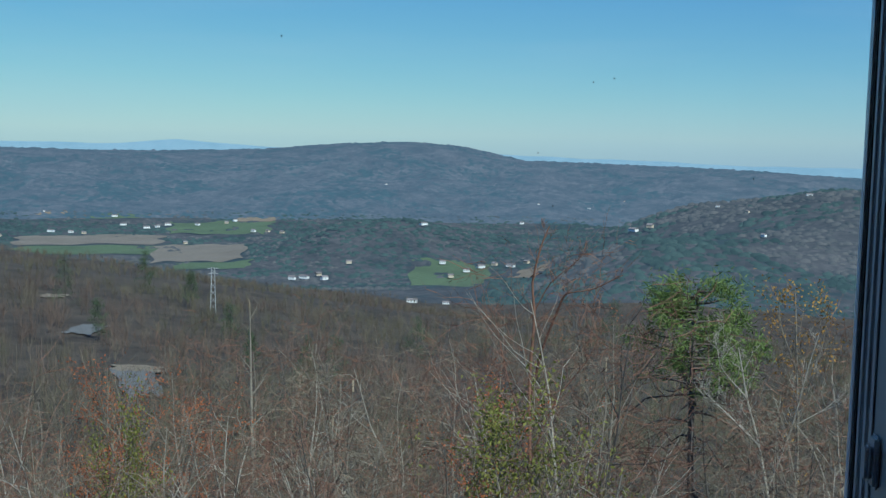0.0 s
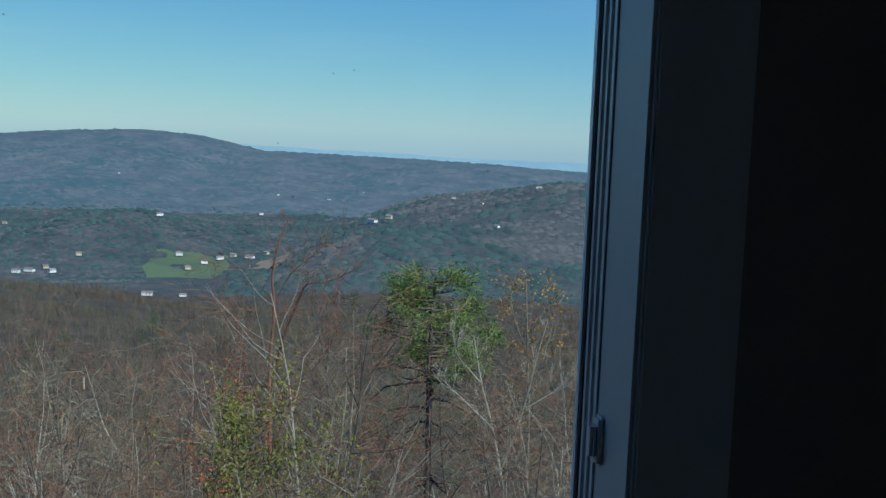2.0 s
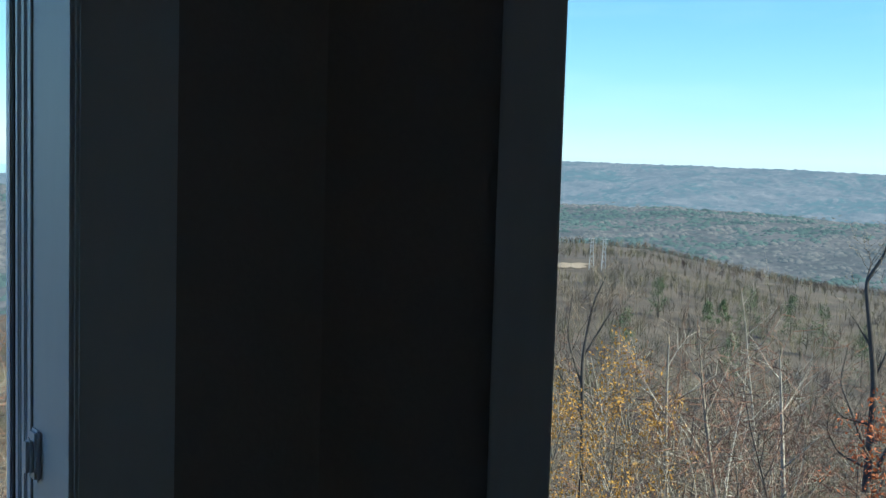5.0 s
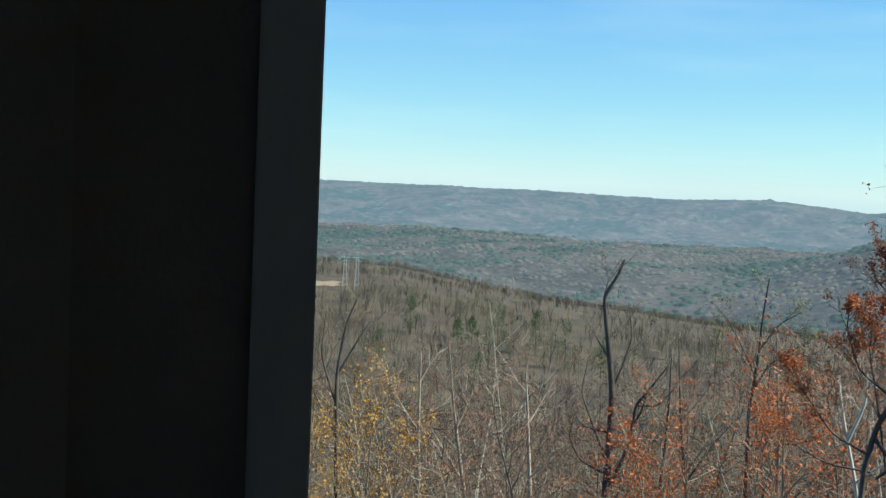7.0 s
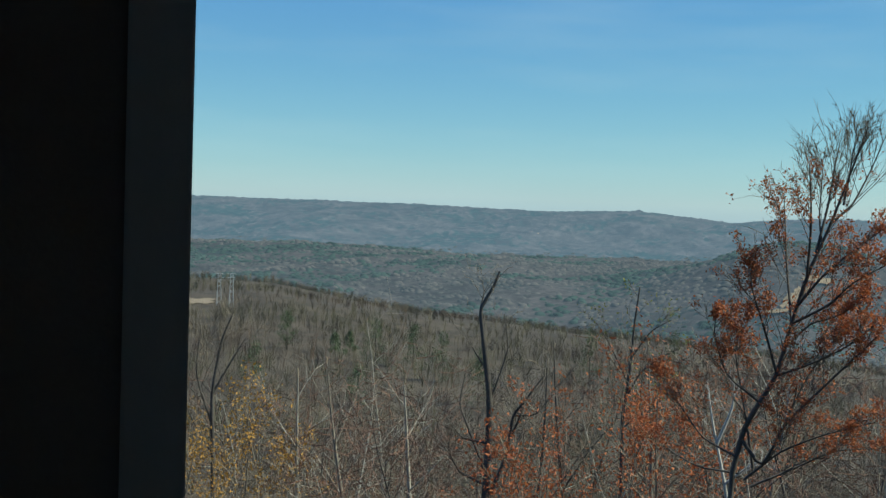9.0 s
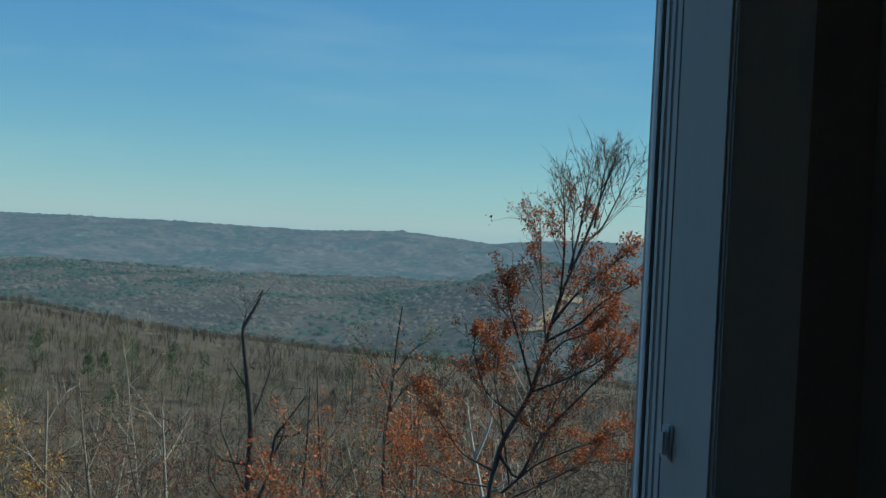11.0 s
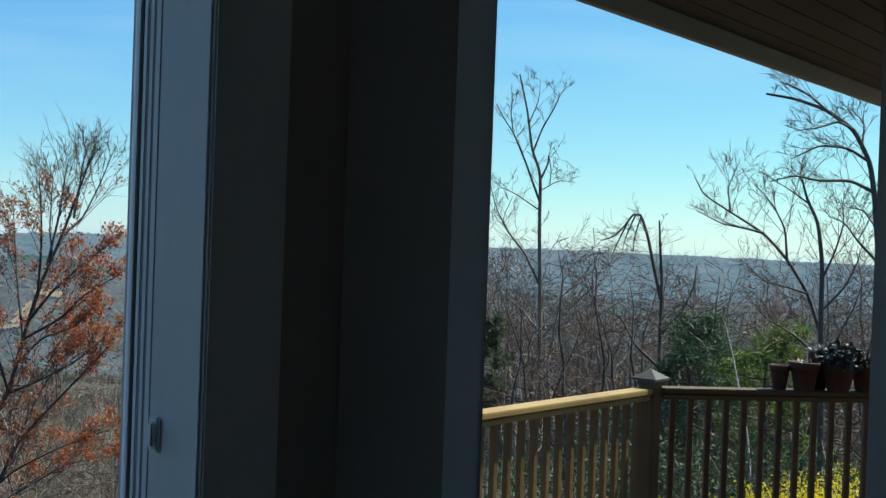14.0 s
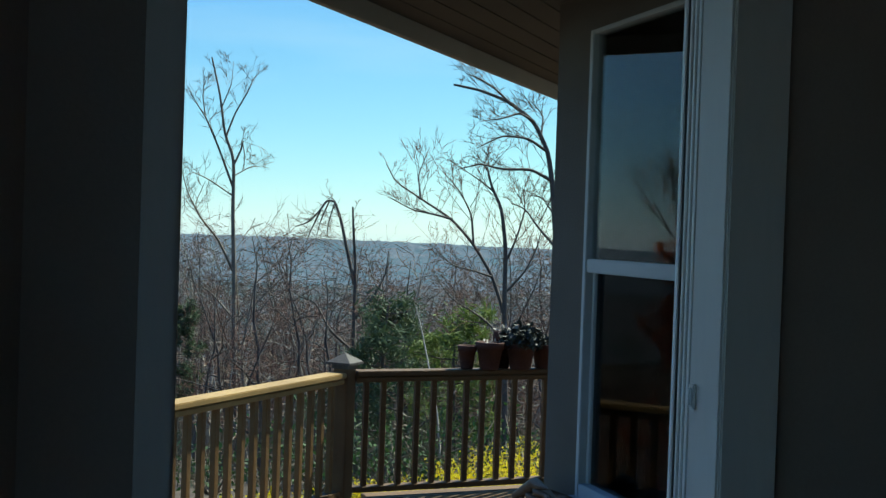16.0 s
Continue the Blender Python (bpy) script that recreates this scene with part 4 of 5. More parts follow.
def limb(points, girth, tip=0.3, level=0, smooth=4):
    """One limb along hand-set points, rounded between them."""
    p = np.asarray(points, float)
    t = np.linspace(0, len(p) - 1, (len(p) - 1) * smooth + 1)
    q = np.stack([np.interp(t, np.arange(len(p)), p[:, k]) for k in range(3)], 1)
    q[1:-1] = (q[:-2] + 2 * q[1:-1] + q[2:]) / 4
    return (q, girth * np.linspace(1, tip, len(q)), level)


def forked(label, az, r, limbs, bark, twig, name="tree", sprays=5, spray=0.25, buds=None, bud_mat=None, bud_size=0.05, bud_n=4, bud_from=1, bud_keep=0.7, thick=0.62, bud_spread=0.06, bud_top=99.0, splay=1.0):
    """A tree whose main limbs are set by bearing and elevation seen from the eye, at one distance; fine shoots grow from them."""
    base = bearing(az, r)
    g = gz(base)
    branches = []
    for girth, *ways in limbs:
        pts = []
        for a, e, *off in ways:
            rr = r + (off[0] if off else 0)
            p = bearing(a, rr) - base
            z = EYE.z + rr * math.tan(radians(e)) - g if e > -89 else -0.2
            pts.append((p.x, p.y, z))
        branches.append(limb(pts, girth * thick, 0.25, 0 if girth * thick > 0.04 else 1))
    shoots = []
    for q, rad, lv in branches:
        for c in range(sprays):
            i = int(len(q) * (0.25 + 0.73 * (c + rng.random()) / sprays))
            i = min(i, len(q) - 2)
            d = q[i + 1] - q[i]
            d /= np.linalg.norm(d) + 1e-9
            a = rng.random() * 6.283
            side = np.array([math.cos(a), math.sin(a), 0.25])
            w = d * 0.7 + side * 0.9 * splay
            w /= np.linalg.norm(w)
            ln = spray * (0.6 + 0.8 * rng.random()) * (1.15 - 0.85 * i / len(q))
            pts = [q[i] + w * ln * s + np.array([0, 0, 0.25 * ln * s * s]) + rng.normal(0, 0.02 * ln, 3) for s in (0, 0.35, 0.7, 1.0)]
            shoots.append((np.array(pts), min(rad[i] * 0.36, 0.002 + 0.0002 * r) * np.linspace(1, 0.3, 4), 1))
            for c2 in range(4):
                s = 0.3 + 0.65 * rng.random()
                at = np.array([np.interp(s, (0, 0.35, 0.7, 1.0), np.array(pts)[:, k]) for k in range(3)])
                w2 = w * 0.75 + rng.normal(0, 0.58 * splay, 3) + np.array([0, 0, 0.25])
                w2 /= np.linalg.norm(w2)
                l2 = ln * (0.25 + 0.3 * rng.random())
                shoots.append((np.array([at, at + w2 * l2 * 0.5 + rng.normal(0, 0.03 * l2, 3), at + w2 * l2]), np.array([0.0042, 0.0034, 0.002]) * (0.4 + r / 45), 2))
                for c3 in range(3):
                    at3 = at + w2 * l2 * (0.3 + 0.6 * rng.random())
                    w3 = w2 * 0.7 + rng.normal(0, 0.5, 3) + np.array([0, 0, 0.2])
                    l3 = l2 * (0.3 + 0.4 * rng.random())
                    shoots.append((np.array([at3, at3 + w3 * l3 * 0.5, at3 + w3 * l3 + rng.normal(0, 0.05 * l3, 3)]), np.array([0.003, 0.0024, 0.0015]) * (0.4 + r / 45), 2))
    allb = branches + shoots
    fol = None
    if buds:
        pts = tips(allb, bud_from, rng, bud_keep, (0.3, 1.0))
        pts = pts[pts[:, 2] < EYE.z + r * math.tan(radians(min(bud_top, 60))) - g + rng.normal(0, 0.15, len(pts))]
        fol = leaves(rng, pts, bud_size, bud_n, bud_spread)
    return_tree = tree(label, allb, bark, twig, fol, bud_mat, "", name)
    return_tree.matrix_world = Matrix.Translation((base.x, base.y, g))
    return return_tree


# seen through the first window
for az, r, el in ((-4.3, 20, -12.0), (-4.0, 22, -14.0), (-11.8, 24, -14.4), (-15.4, 22, -15.2), (10.6, 24, -14.9), (-9.9, 30, -14.2), (1.0, 24, -12.6), (7.6, 24, -11.2)):
    snag("storm-broken tree with a pale splintered top", az, r, el, 0.09, (M_DARKBARK, M_BARK, M_GREYTRUNK)[int(abs(az)) % 3], spread=0.9, first=0.4, limbs=9, levels=2, wiggle=0.12, kids=(4, 3), reach=0.3)
snag("tall dead snag with broken stubs and peeling bark", -9.4, 38, -8.3, 0.17, M_BARK, spread=0.75, first=0.45, limbs=10, levels=2, wiggle=0.02, kids=(3, 2), reach=0.13)
forked("thin leafless tree with reddish twigs and upswept limbs", 4.6, 28,
       [(0.10, (4.6, -90), (4.7, -17), (4.5, -12), (4.7, -9), (4.5, -7.2), (4.9, -5.4), (5.3, -4.4)),
        (0.06, (4.6, -13), (5.1, -10.5), (6.0, -8.1), (6.2, -7.7), (7.5, -7.5), (9.0, -6.7)),
        (0.045, (4.7, -16), (5.8, -13), (7.4, -11), (8.2, -9.2)),
        (0.03, (4.5, -9), (5.4, -7.2), (6.6, -6.2), (7.2, -5.6)),
        (0.04, (4.6, -15), (3.4, -12), (2.8, -9.4), (2.6, -8.6))], M_REDTWIG, M_REDTWIG, sprays=16, spray=0.8, thick=0.62)
forked("pale-barked tree with a wide spray of bare limbs", 15.6, 24,
       [(0.09, (17.0, -90), (16.7, -18), (15.9, -14.5), (15.2, -12.3), (14.7, -9.9)),
        (0.05, (16.4, -16.5), (17.4, -13.5), (17.9, -11), (18.4, -9)),
        (0.05, (15.9, -14.5), (14.4, -13.2), (13.2, -12.2)),
        (0.035, (15.2, -12.3), (13.9, -11), (13.6, -9.6)),
        (0.035, (17.4, -13.5), (19.0, -12.4), (19.6, -11.8))], M_GREYTRUNK, M_GREYTRUNK, sprays=11, spray=0.8, thick=0.5)
forked("bare tree topped with sparse amber buds", 17.8, 34,
       [(0.09, (17.8, -90), (17.7, -14), (17.4, -10), (17.2, -7.0)), (0.05, (17.7, -13), (18.6, -9.5), (18.8, -7.2)), (0.04, (17.5, -11), (16.6, -8.8), (16.4, -7.2))],
       M_BARK, M_TWIG, sprays=10, spray=0.9, buds=True, bud_mat=M_ORANGE, bud_size=0.05, bud_n=1, bud_from=2, bud_keep=0.5, bud_spread=0.15)
for az, r, wide in ((3.4, 16.5, 0.95), (-17.2, 21, 0.75)):
    b = grow(rng, 5.5 if az > 0 else 4.8, 0.06, spread=0.5, first=0.3, limbs=14, levels=2, kids=(6, 4), reach=0.5)
    fol = leaves(rng, tips(b, 1, rng, 0.95, (0.4, 1.0)), 0.036, 18, 0.11)
    t = tree("small tree with sprays of lime-yellow spring buds", b, M_BARK, M_TWIG, fol, M_LIME)
    p = bearing(az, r)
    top = EYE.z + r * math.tan(radians(-15.2 if az > 0 else -16.0))
    t.matrix_world = Matrix.Translation((p.x, p.y, gz(p) - 0.1)) @ Matrix.Diagonal((wide, wide, (top - gz(p)) / (5.6 if az > 0 else 4.9), 1))
for az, r, el, m in ((-18.6, 36, -13.4, M_RED), (-15.4, 38, -12.2, M_RED), (-1.2, 33, -15.0, M_RED), (-20.5, 34, -15.5, M_ORANGE), (7.2, 30, -10.5, M_RED)):
    h = height_for(az, r, el)
    b = grow(rng, h, 0.06, spread=0.5, first=0.4, limbs=11, levels=2, kids=(5, 3))
    stand(tree("thin tree with a haze of red buds", b, M_BARK, M_TWIG, leaves(rng, tips(b, 2, rng, 0.4), 0.026, 6, 0.09), m), az, r)


def pine(label, az, r, el_top, el_crown, half, mat=None, clumps=70, girth=0.16, dead=8, needle=0.13, per=46, name="pine_tree", conical=False):
    """A pine: bare lower trunk with dead crooked limbs, whorled upper limbs carrying needle clumps."""
    h = height_for(az, r, el_top)
    low = height_for(az, r, el_crown) if not conical else height_for(az, r, el_crown - (el_top - el_crown) * 0.5)
    trunk = limb([(0, 0, -0.2), (0.1, 0, h * 0.4), (-0.05, 0.1, h * 0.75), (0.05, 0, h)], girth, 0.25)
    br, cl = [trunk], []
    for k in range(clumps // 3):
        z = low + (h - low) * ((k + rng.random()) / (clumps // 3)) ** 0.85
        a = rng.random() * 6.283
        t = (z - low) / (h - low)
        ln = half * (0.55 + 0.6 * rng.random()) * ((1.1 - t) if conical else (1.0 - 0.65 * t ** 1.5) * (0.75 + 0.4 * min(1, t * 4)))
        d = np.array([math.cos(a), math.sin(a), 0.0])
        pts = [np.array([0, 0, z - 0.1 * ln]) + d * ln * s + np.array([0, 0, ln * (0.22 * s * s - 0.04 * s)]) + rng.normal(0, 0.04 * ln, 3) * s for s in (0, 0.35, 0.7, 1.0)]
        br.append((np.array(pts), girth * 0.28 * np.linspace(1, 0.3, 4), 1))
        for s in (0.62, 0.85, 1.02):
            cl.append(pts[0] + (pts[-1] - pts[0]) * s + rng.normal(0, 0.09 * half, 3) + np.array([0, 0, 0.05 * half]))
    for k in range(dead):
        z = low * (0.55 + 0.5 * rng.random())
        a, ln = rng.random() * 6.283, half * (0.5 + 0.6 * rng.random())
        d = np.array([math.cos(a), math.sin(a), 0.0])
        pts = [np.array([0, 0, z]) + d * ln * s + np.array([0, 0, -ln * 0.3 * s + rng.normal(0, 0.07 * ln)]) for s in (0, 0.3, 0.6, 0.8, 1.0)]
        br.append((np.array(pts), girth * 0.26 * np.linspace(1, 0.3, 5), 1))
    cl = np.array(cl)
    V, F = leaves(rng, cl, needle, per, half * (0.13 if conical else 0.085), tall=0.9, width=0.13)
    return stand(tree(label, br, M_DARKBARK, None, (V, F), mat or M_PINE, "tufted green needle clumps", name), az, r, 0)


pine("pitch pine with tufted green crown and crooked dead limbs", 12.6, 42, -7.0, -11.9, 2.7, clumps=105, per=85, needle=0.135, dead=24, girth=0.2)
for az, r, e1, e0, half in ((-18.3, 210, -6.2, -8.0, 1.7), (-14.6, 230, -6.0, -7.2, 1.5), (-12.4, 230, -7.0, -7.9, 1.4), (-10.5, 170, -8.5, -10.0, 1.6), (-9.5, 120, -9.9, -10.9, 1.0), (-6.7, 120, -10.2, -11.8, 1.9), (-5.3, 120, -10.1, -12.2, 1.5),
                            (-1.2, 150, -9.2, -10.6, 1.3), (8.6, 160, -8.0, -9.8, 1.6), (-16.8, 160, -8.2, -9.4, 2.2),
                            (51.8, 210, -5.9, -7.0, 1.5), (54.2, 200, -6.9, -7.6, 1.6), (54.9, 190, -6.8, -7.5, 1.4), (56.2, 130, -6.2, -8.0, 2.2), (58.1, 130, -6.4, -7.8, 1.7), (59.6, 150, -6.8, -8.4, 1.6),
                            (55.4, 110, -8.6, -9.8, 2.0), (61.4, 110, -7.6, -9.6, 2.2), (66.9, 110, -6.4, -8.2, 1.8), (50.2, 140, -7.4, -8.8, 1.9), (71.0, 120, -6.2, -8.2, 2.0)):
    r = min(ground_at(az, e0 - 0.8), 700)
    tall = r * radians(e1 - e0 + 0.5)
    pine("small dark pine standing among bare trees", az, r, e1, e0, tall * rng.uniform(0.3, 0.5), M_DARKPINE, 66, 0.012 * tall, 2, 0.1 + r / 1100, 17, conical=True)

# seen through the second window
for az, r, el in ((53.2, 27, -8.6), (55.6, 36, -8.0), (59.0, 30, -8.8), (63.8, 33, -7.8), (66.6, 36, -7.0), (70.4, 28, -6.6), (56.9, 60, -6.1), (74.6, 30, -6.4)):
    snag("broken grey snag standing among the bare trees", az, r, el, 0.17, (M_DARKBARK, M_BARK, M_GREYTRUNK)[int(az) % 3], spread=0.7, first=0.35, limbs=9, levels=2, wiggle=0.04, kids=(4, 3), reach=0.3)
forked("dead forked tree with dark crooked limbs", 61.6, 28,
       [(0.15, (61.93, -15.13), (61.99, -12.91), (62.03, -10.16), (61.73, -7.95), (61.48, -6.28), (61.39, -5.44), (62.03, -4.30), (62.28, -3.59)),
        (0.085, (62.19, -14.52), (62.97, -12.59, -0.1), (63.18, -10.66, -0.1), (63.85, -9.80, -0.2), (64.65, -8.66, -0.2)),
        (0.07, (62.02, -13.72), (61.09, -11.57, 0.3), (60.48, -10.22, 0.6), (60.76, -8.54, 0.9)),
        (0.05, (61.98, -10.16), (62.54, -8.47, 0.1), (62.86, -7.34, 0.1), (62.58, -5.68, 0.2)),
        (0.04, (61.39, -5.44), (61.56, -4.59, 0.2), (61.40, -4.04, 0.5)),
        (0.05, (62.10, -12.08), (60.68, -11.87, -0.1), (59.79, -10.80, -0.2)),
        (0.05, (63.08, -11.76), (63.60, -10.64, -0.2), (63.61, -9.26, -0.5)),
        (0.04, (63.18, -10.66), (64.31, -10.61, -0.3), (64.97, -9.75, -0.6)),
        (0.05, (61.75, -14.00), (60.59, -13.51, -0.2), (59.99, -12.44, -0.4), (60.18, -11.33, -0.6)),
        (0.045, (61.78, -8.50), (61.24, -7.69, 0.1), (60.88, -7.14, 0.2))],
       M_DARKBARK, M_BARK, "dead_tree", sprays=8, spray=0.9, thick=0.72)
forked("bare dark tree with upcurved side limbs", 68.8, 30,
       [(0.12, (68.6, -90), (68.7, -14), (68.6, -10.5), (68.9, -8), (69.0, -6), (69.2, -4.1)),
        (0.05, (68.7, -9.6), (69.4, -8.2), (70.4, -7.4), (71.2, -7.0)),
        (0.045, (68.9, -7.6), (69.8, -6.2), (70.8, -5.6)), (0.04, (68.8, -8.8), (68.2, -7.6), (67.4, -6.2), (66.8, -5.6)),
        (0.04, (68.6, -11), (70.0, -9.8), (71.0, -9.2))], M_DARKBARK, M_TWIG, sprays=6, spray=1.0,
       buds=True, bud_mat=M_LIME, bud_size=0.04, bud_n=1, bud_from=2, bud_keep=0.25, bud_spread=0.15)
forked("pale forked tree trunk among red buds", 73.4, 15,
       [(0.06, (74.4, -90), (74.2, -16), (73.6, -13), (73.0, -10.6), (72.7, -9.0)), (0.04, (73.2, -11.4), (73.9, -9.6), (73.9, -8.2)), (0.03, (73.7, -13.2), (74.9, -12.2))],
       M_PALE, M_PALE, sprays=4, spray=0.5)
forked("young tree with dark branches leaning from the window edge", 48.0, 20,
       [(0.08, (48.4, -90), (48.4, -14), (48.2, -10), (48.6, -7.4), (49.2, -5.9)), (0.045, (48.3, -11.5), (47.4, -9), (47.6, -6.8)), (0.04, (48.2, -10.0), (49.2, -8.2), (49.8, -7.2)), (0.04, (48.4, -13), (47.0, -10.6), (46.4, -8.0))],
       M_DARKBARK, M_TWIG, sprays=9, spray=1.1)
for az, r, el, m, lb in ((48.4, 19, -11.0, M_ORANGE, "shrubby tree thick with amber-yellow buds"), (50.6, 20, -12.2, M_ORANGE, "shrubby tree thick with amber-yellow buds"), (64.6, 17, -12.0, M_RED, "young maple covered in red buds"),
                         (66.2, 16, -12.6, M_RED, "young maple covered in red buds"), (68.4, 19, -10.2, M_RED, "young maple covered in red buds"), (71.2, 17, -8.6, M_RED, "young maple covered in red buds"), (72.6, 18, -9.4, M_RED, "young maple covered in red buds"), (46.6, 18, -12.4, M_ORANGE, "shrubby tree thick with amber-yellow buds"),
                         (-16.4, 26, -13.6, M_RED, "slender maple with dull red buds"), (-15.0, 28, -13.2, M_RED, "slender maple with dull red buds"), (-18.6, 24, -15.2, M_RED, "slender maple with dull red buds"), (-13.4, 27, -14.2, M_RED, "slender maple with dull red buds"), (1.4, 22, -13.8, M_RED, "slender maple with dull red buds")):
    h = max(height_for(az, r, el), 2.0)
    b = grow(rng, h, 0.05, spread=0.42, first=0.25, limbs=13, levels=2, kids=(5, 4), reach=0.4)
    stand(tree(lb, b, M_BARK, M_TWIG, leaves(rng, tips(b, 1, rng, 0.8, (0.45, 1.0), h * 0.45), 0.030, 11, 0.08), m), az, r)


forked("red maple in bud with upswept whip-like shoots", 75.8, 11,
       [(0.11, (74.1, -90), (73.87, -13.32), (74.44, -10.52), (75.86, -7.96), (76.43, -5.43), (77.02, -3.17), (78.00, -0.61), (78.72, 1.65), (79.43, 3.94)),
        (0.07, (74.33, -11.08), (75.37, -12.37, -0.1), (76.38, -10.13, -0.2), (77.97, -8.38, -0.2), (79.28, -6.92, -0.3), (80.31, -5.75, -0.4)),
        (0.05, (75.86, -7.96), (75.19, -5.78, -0.1), (74.55, -4.00, -0.3), (74.35, -2.75, -0.4)),
        (0.05, (76.43, -5.43), (76.13, -3.22, 0.2), (75.94, -0.99, 0.4), (75.81, 0.69, 0.6)),
        (0.05, (77.02, -3.17), (77.11, -0.93, -0.2), (77.03, 0.74, -0.5), (76.90, 2.13, -0.7)),
        (0.05, (77.38, -2.04), (77.83, 0.22, 0.1), (78.02, 1.90, 0.1), (78.23, 3.29, 0.2)),
        (0.045, (78.00, -0.61), (78.92, 0.27, 0.1), (79.66, 1.96, 0.3), (80.26, 3.64, 0.4)),
        (0.05, (76.67, -4.58), (77.71, -3.13, -0.2), (78.76, -2.10, -0.4), (80.34, -0.78, -0.6)),
        (0.05, (76.49, -5.43), (78.05, -4.51, -0.3), (79.10, -3.34, -0.5), (80.56, -2.43, -0.8)),
        (0.05, (74.56, -12.96), (76.17, -11.50, -0.1), (78.07, -10.56, -0.3), (80.51, -9.70, -0.4)),
        (0.045, (74.86, -13.26), (76.77, -12.27, 0.1), (78.66, -11.20, 0.2), (80.84, -10.89, 0.3)),
        (0.05, (74.95, -12.39), (74.39, -9.43), (73.85, -6.97, 0.1), (74.19, -5.28, 0.1)),
        (0.045, (75.23, -9.38), (73.48, -8.10, -0.2), (72.83, -6.18, -0.4), (72.92, -5.20, -0.6)),
        (0.04, (76.21, -6.56), (77.27, -5.39), (78.36, -5.04, -0.1), (79.69, -4.14, -0.1)),
        (0.04, (76.38, -10.13), (77.12, -8.16, 0.1), (78.15, -6.44, 0.2), (78.92, -5.29, 0.3)),
        (0.04, (78.51, 0.25), (78.72, 1.65), (78.80, 2.76, -0.1), (79.04, 3.60, -0.1)),
        (0.045, (74.09, -11.91), (72.50, -11.18, 0.1), (71.29, -9.59, 0.1), (70.53, -8.25, 0.2)),
        (0.04, (74.27, -12.71), (72.28, -12.55, 0.3), (70.55, -11.68, 0.5), (69.24, -11.06, 0.8)),
        (0.035, (77.64, -1.74), (77.44, -0.36, 0.1), (77.50, 1.32, 0.2), (77.50, 2.29, 0.3)),
        (0.05, (75.86, -7.96), (77.36, -7.32, -0.1), (78.97, -6.39, -0.1), (80.55, -4.91, -0.2))],
       M_DARKBARK, M_TWIG, sprays=17, spray=0.46, buds=True, bud_mat=M_RED, bud_size=0.016, bud_n=8, bud_from=1, bud_keep=0.17, bud_spread=0.028, bud_top=1.0, thick=0.28, splay=0.55)

# seen past the deck: a thicket of gnarled trees
GNARL = []
for k in range(5):
    b = grow(rng, 10.0, 0.115, spread=1.05, first=0.18, limbs=12, levels=3, wiggle=0.17, kids=(5, 4), reach=0.5)
    GNARL.append(tree("gnarled leafless tree in the thicket beyond the deck", b, (M_DARKBARK, M_BARK, M_DARKBARK, M_DARKBARK, M_GREYTRUNK)[k], M_REDTWIG if k != 4 else M_TWIG, group="thicket beyond the deck"))
for i in range(84):
    az, r = 96.5 + 21.5 * (i * 37 % 84 + rng.random()) / 84, rng.uniform(16.5, 40)
    h = height_for(az, r, rng.uniform(-4.2, 0.6)) / 10.0
    p = bearing(az, r)
    m = Matrix.Translation((p.x, p.y, gz(p) - 0.15)) @ Matrix.Rotation(rng.random() * 6.28, 4, "Z") @ Matrix.Diagonal((h * 0.85, h * 0.85, h, 1))
    if i < 5:
        GNARL[i].matrix_world = m
    else:
        t = copy_thing(GNARL[i % 5], Matrix.Identity(4))
        t.matrix_basis = m
forked("tall slender bare tree with ascending forks beyond the deck", 101.3, 21,
       [(0.14, (101.7, -90), (101.56, -13.36), (101.49, -9.55), (101.32, -5.61), (101.21, -2.08), (101.07, 0.62), (101.05, 3.28), (100.56, 4.52), (100.29, 6.34), (99.84, 8.14)),
        (0.06, (101.22, -2.30), (100.41, -0.64, -0.1), (99.54, 0.34, -0.3), (98.89, 1.56, -0.4), (98.57, 2.67, -0.6)),
        (0.055, (101.04, 1.91), (100.27, 3.87, -0.1), (99.62, 5.29, -0.1), (99.18, 5.89, -0.2), (98.79, 6.56, -0.3)),
        (0.05, (101.06, 3.03), (101.40, 3.82), (101.39, 4.27), (101.55, 3.60), (101.54, 2.76)),
        (0.045, (100.65, 4.41), (101.04, 5.54, 0.2), (101.62, 6.58, 0.3), (101.86, 7.22, 0.5), (102.21, 7.64, 0.7)),
        (0.05, (101.31, -4.55), (100.06, -3.15, 0.2), (98.58, -2.46, 0.5)),
        (0.035, (101.05, 1.49), (99.90, 2.24, -0.1), (99.08, 2.60, -0.2), (98.72, 2.25, -0.3)),
        (0.03, (101.07, 2.47), (101.93, 3.00, 0.4), (102.66, 2.94, 0.8)),
        (0.045, (101.35, -4.83), (102.96, -3.07), (103.78, -2.23, -0.1), (104.30, -1.08, -0.1)),
        (0.03, (100.39, 5.79), (100.83, 6.91, 0.1), (100.88, 8.01, 0.3)),
        (0.03, (99.62, 5.29), (99.45, 6.31, -0.3), (99.56, 7.14, -0.7)),
        (0.03, (99.54, 0.34), (99.24, 1.01, -0.3), (99.71, 2.15, -0.7)),
        (0.035, (101.38, -6.78), (100.22, -5.70, -0.2), (99.06, -4.61, -0.5)),
        (0.035, (101.42, -7.06), (102.76, -5.63, 0.3), (103.71, -4.48, 0.7))],
       M_BARK, M_TWIG, sprays=9, spray=0.5, thick=0.42)
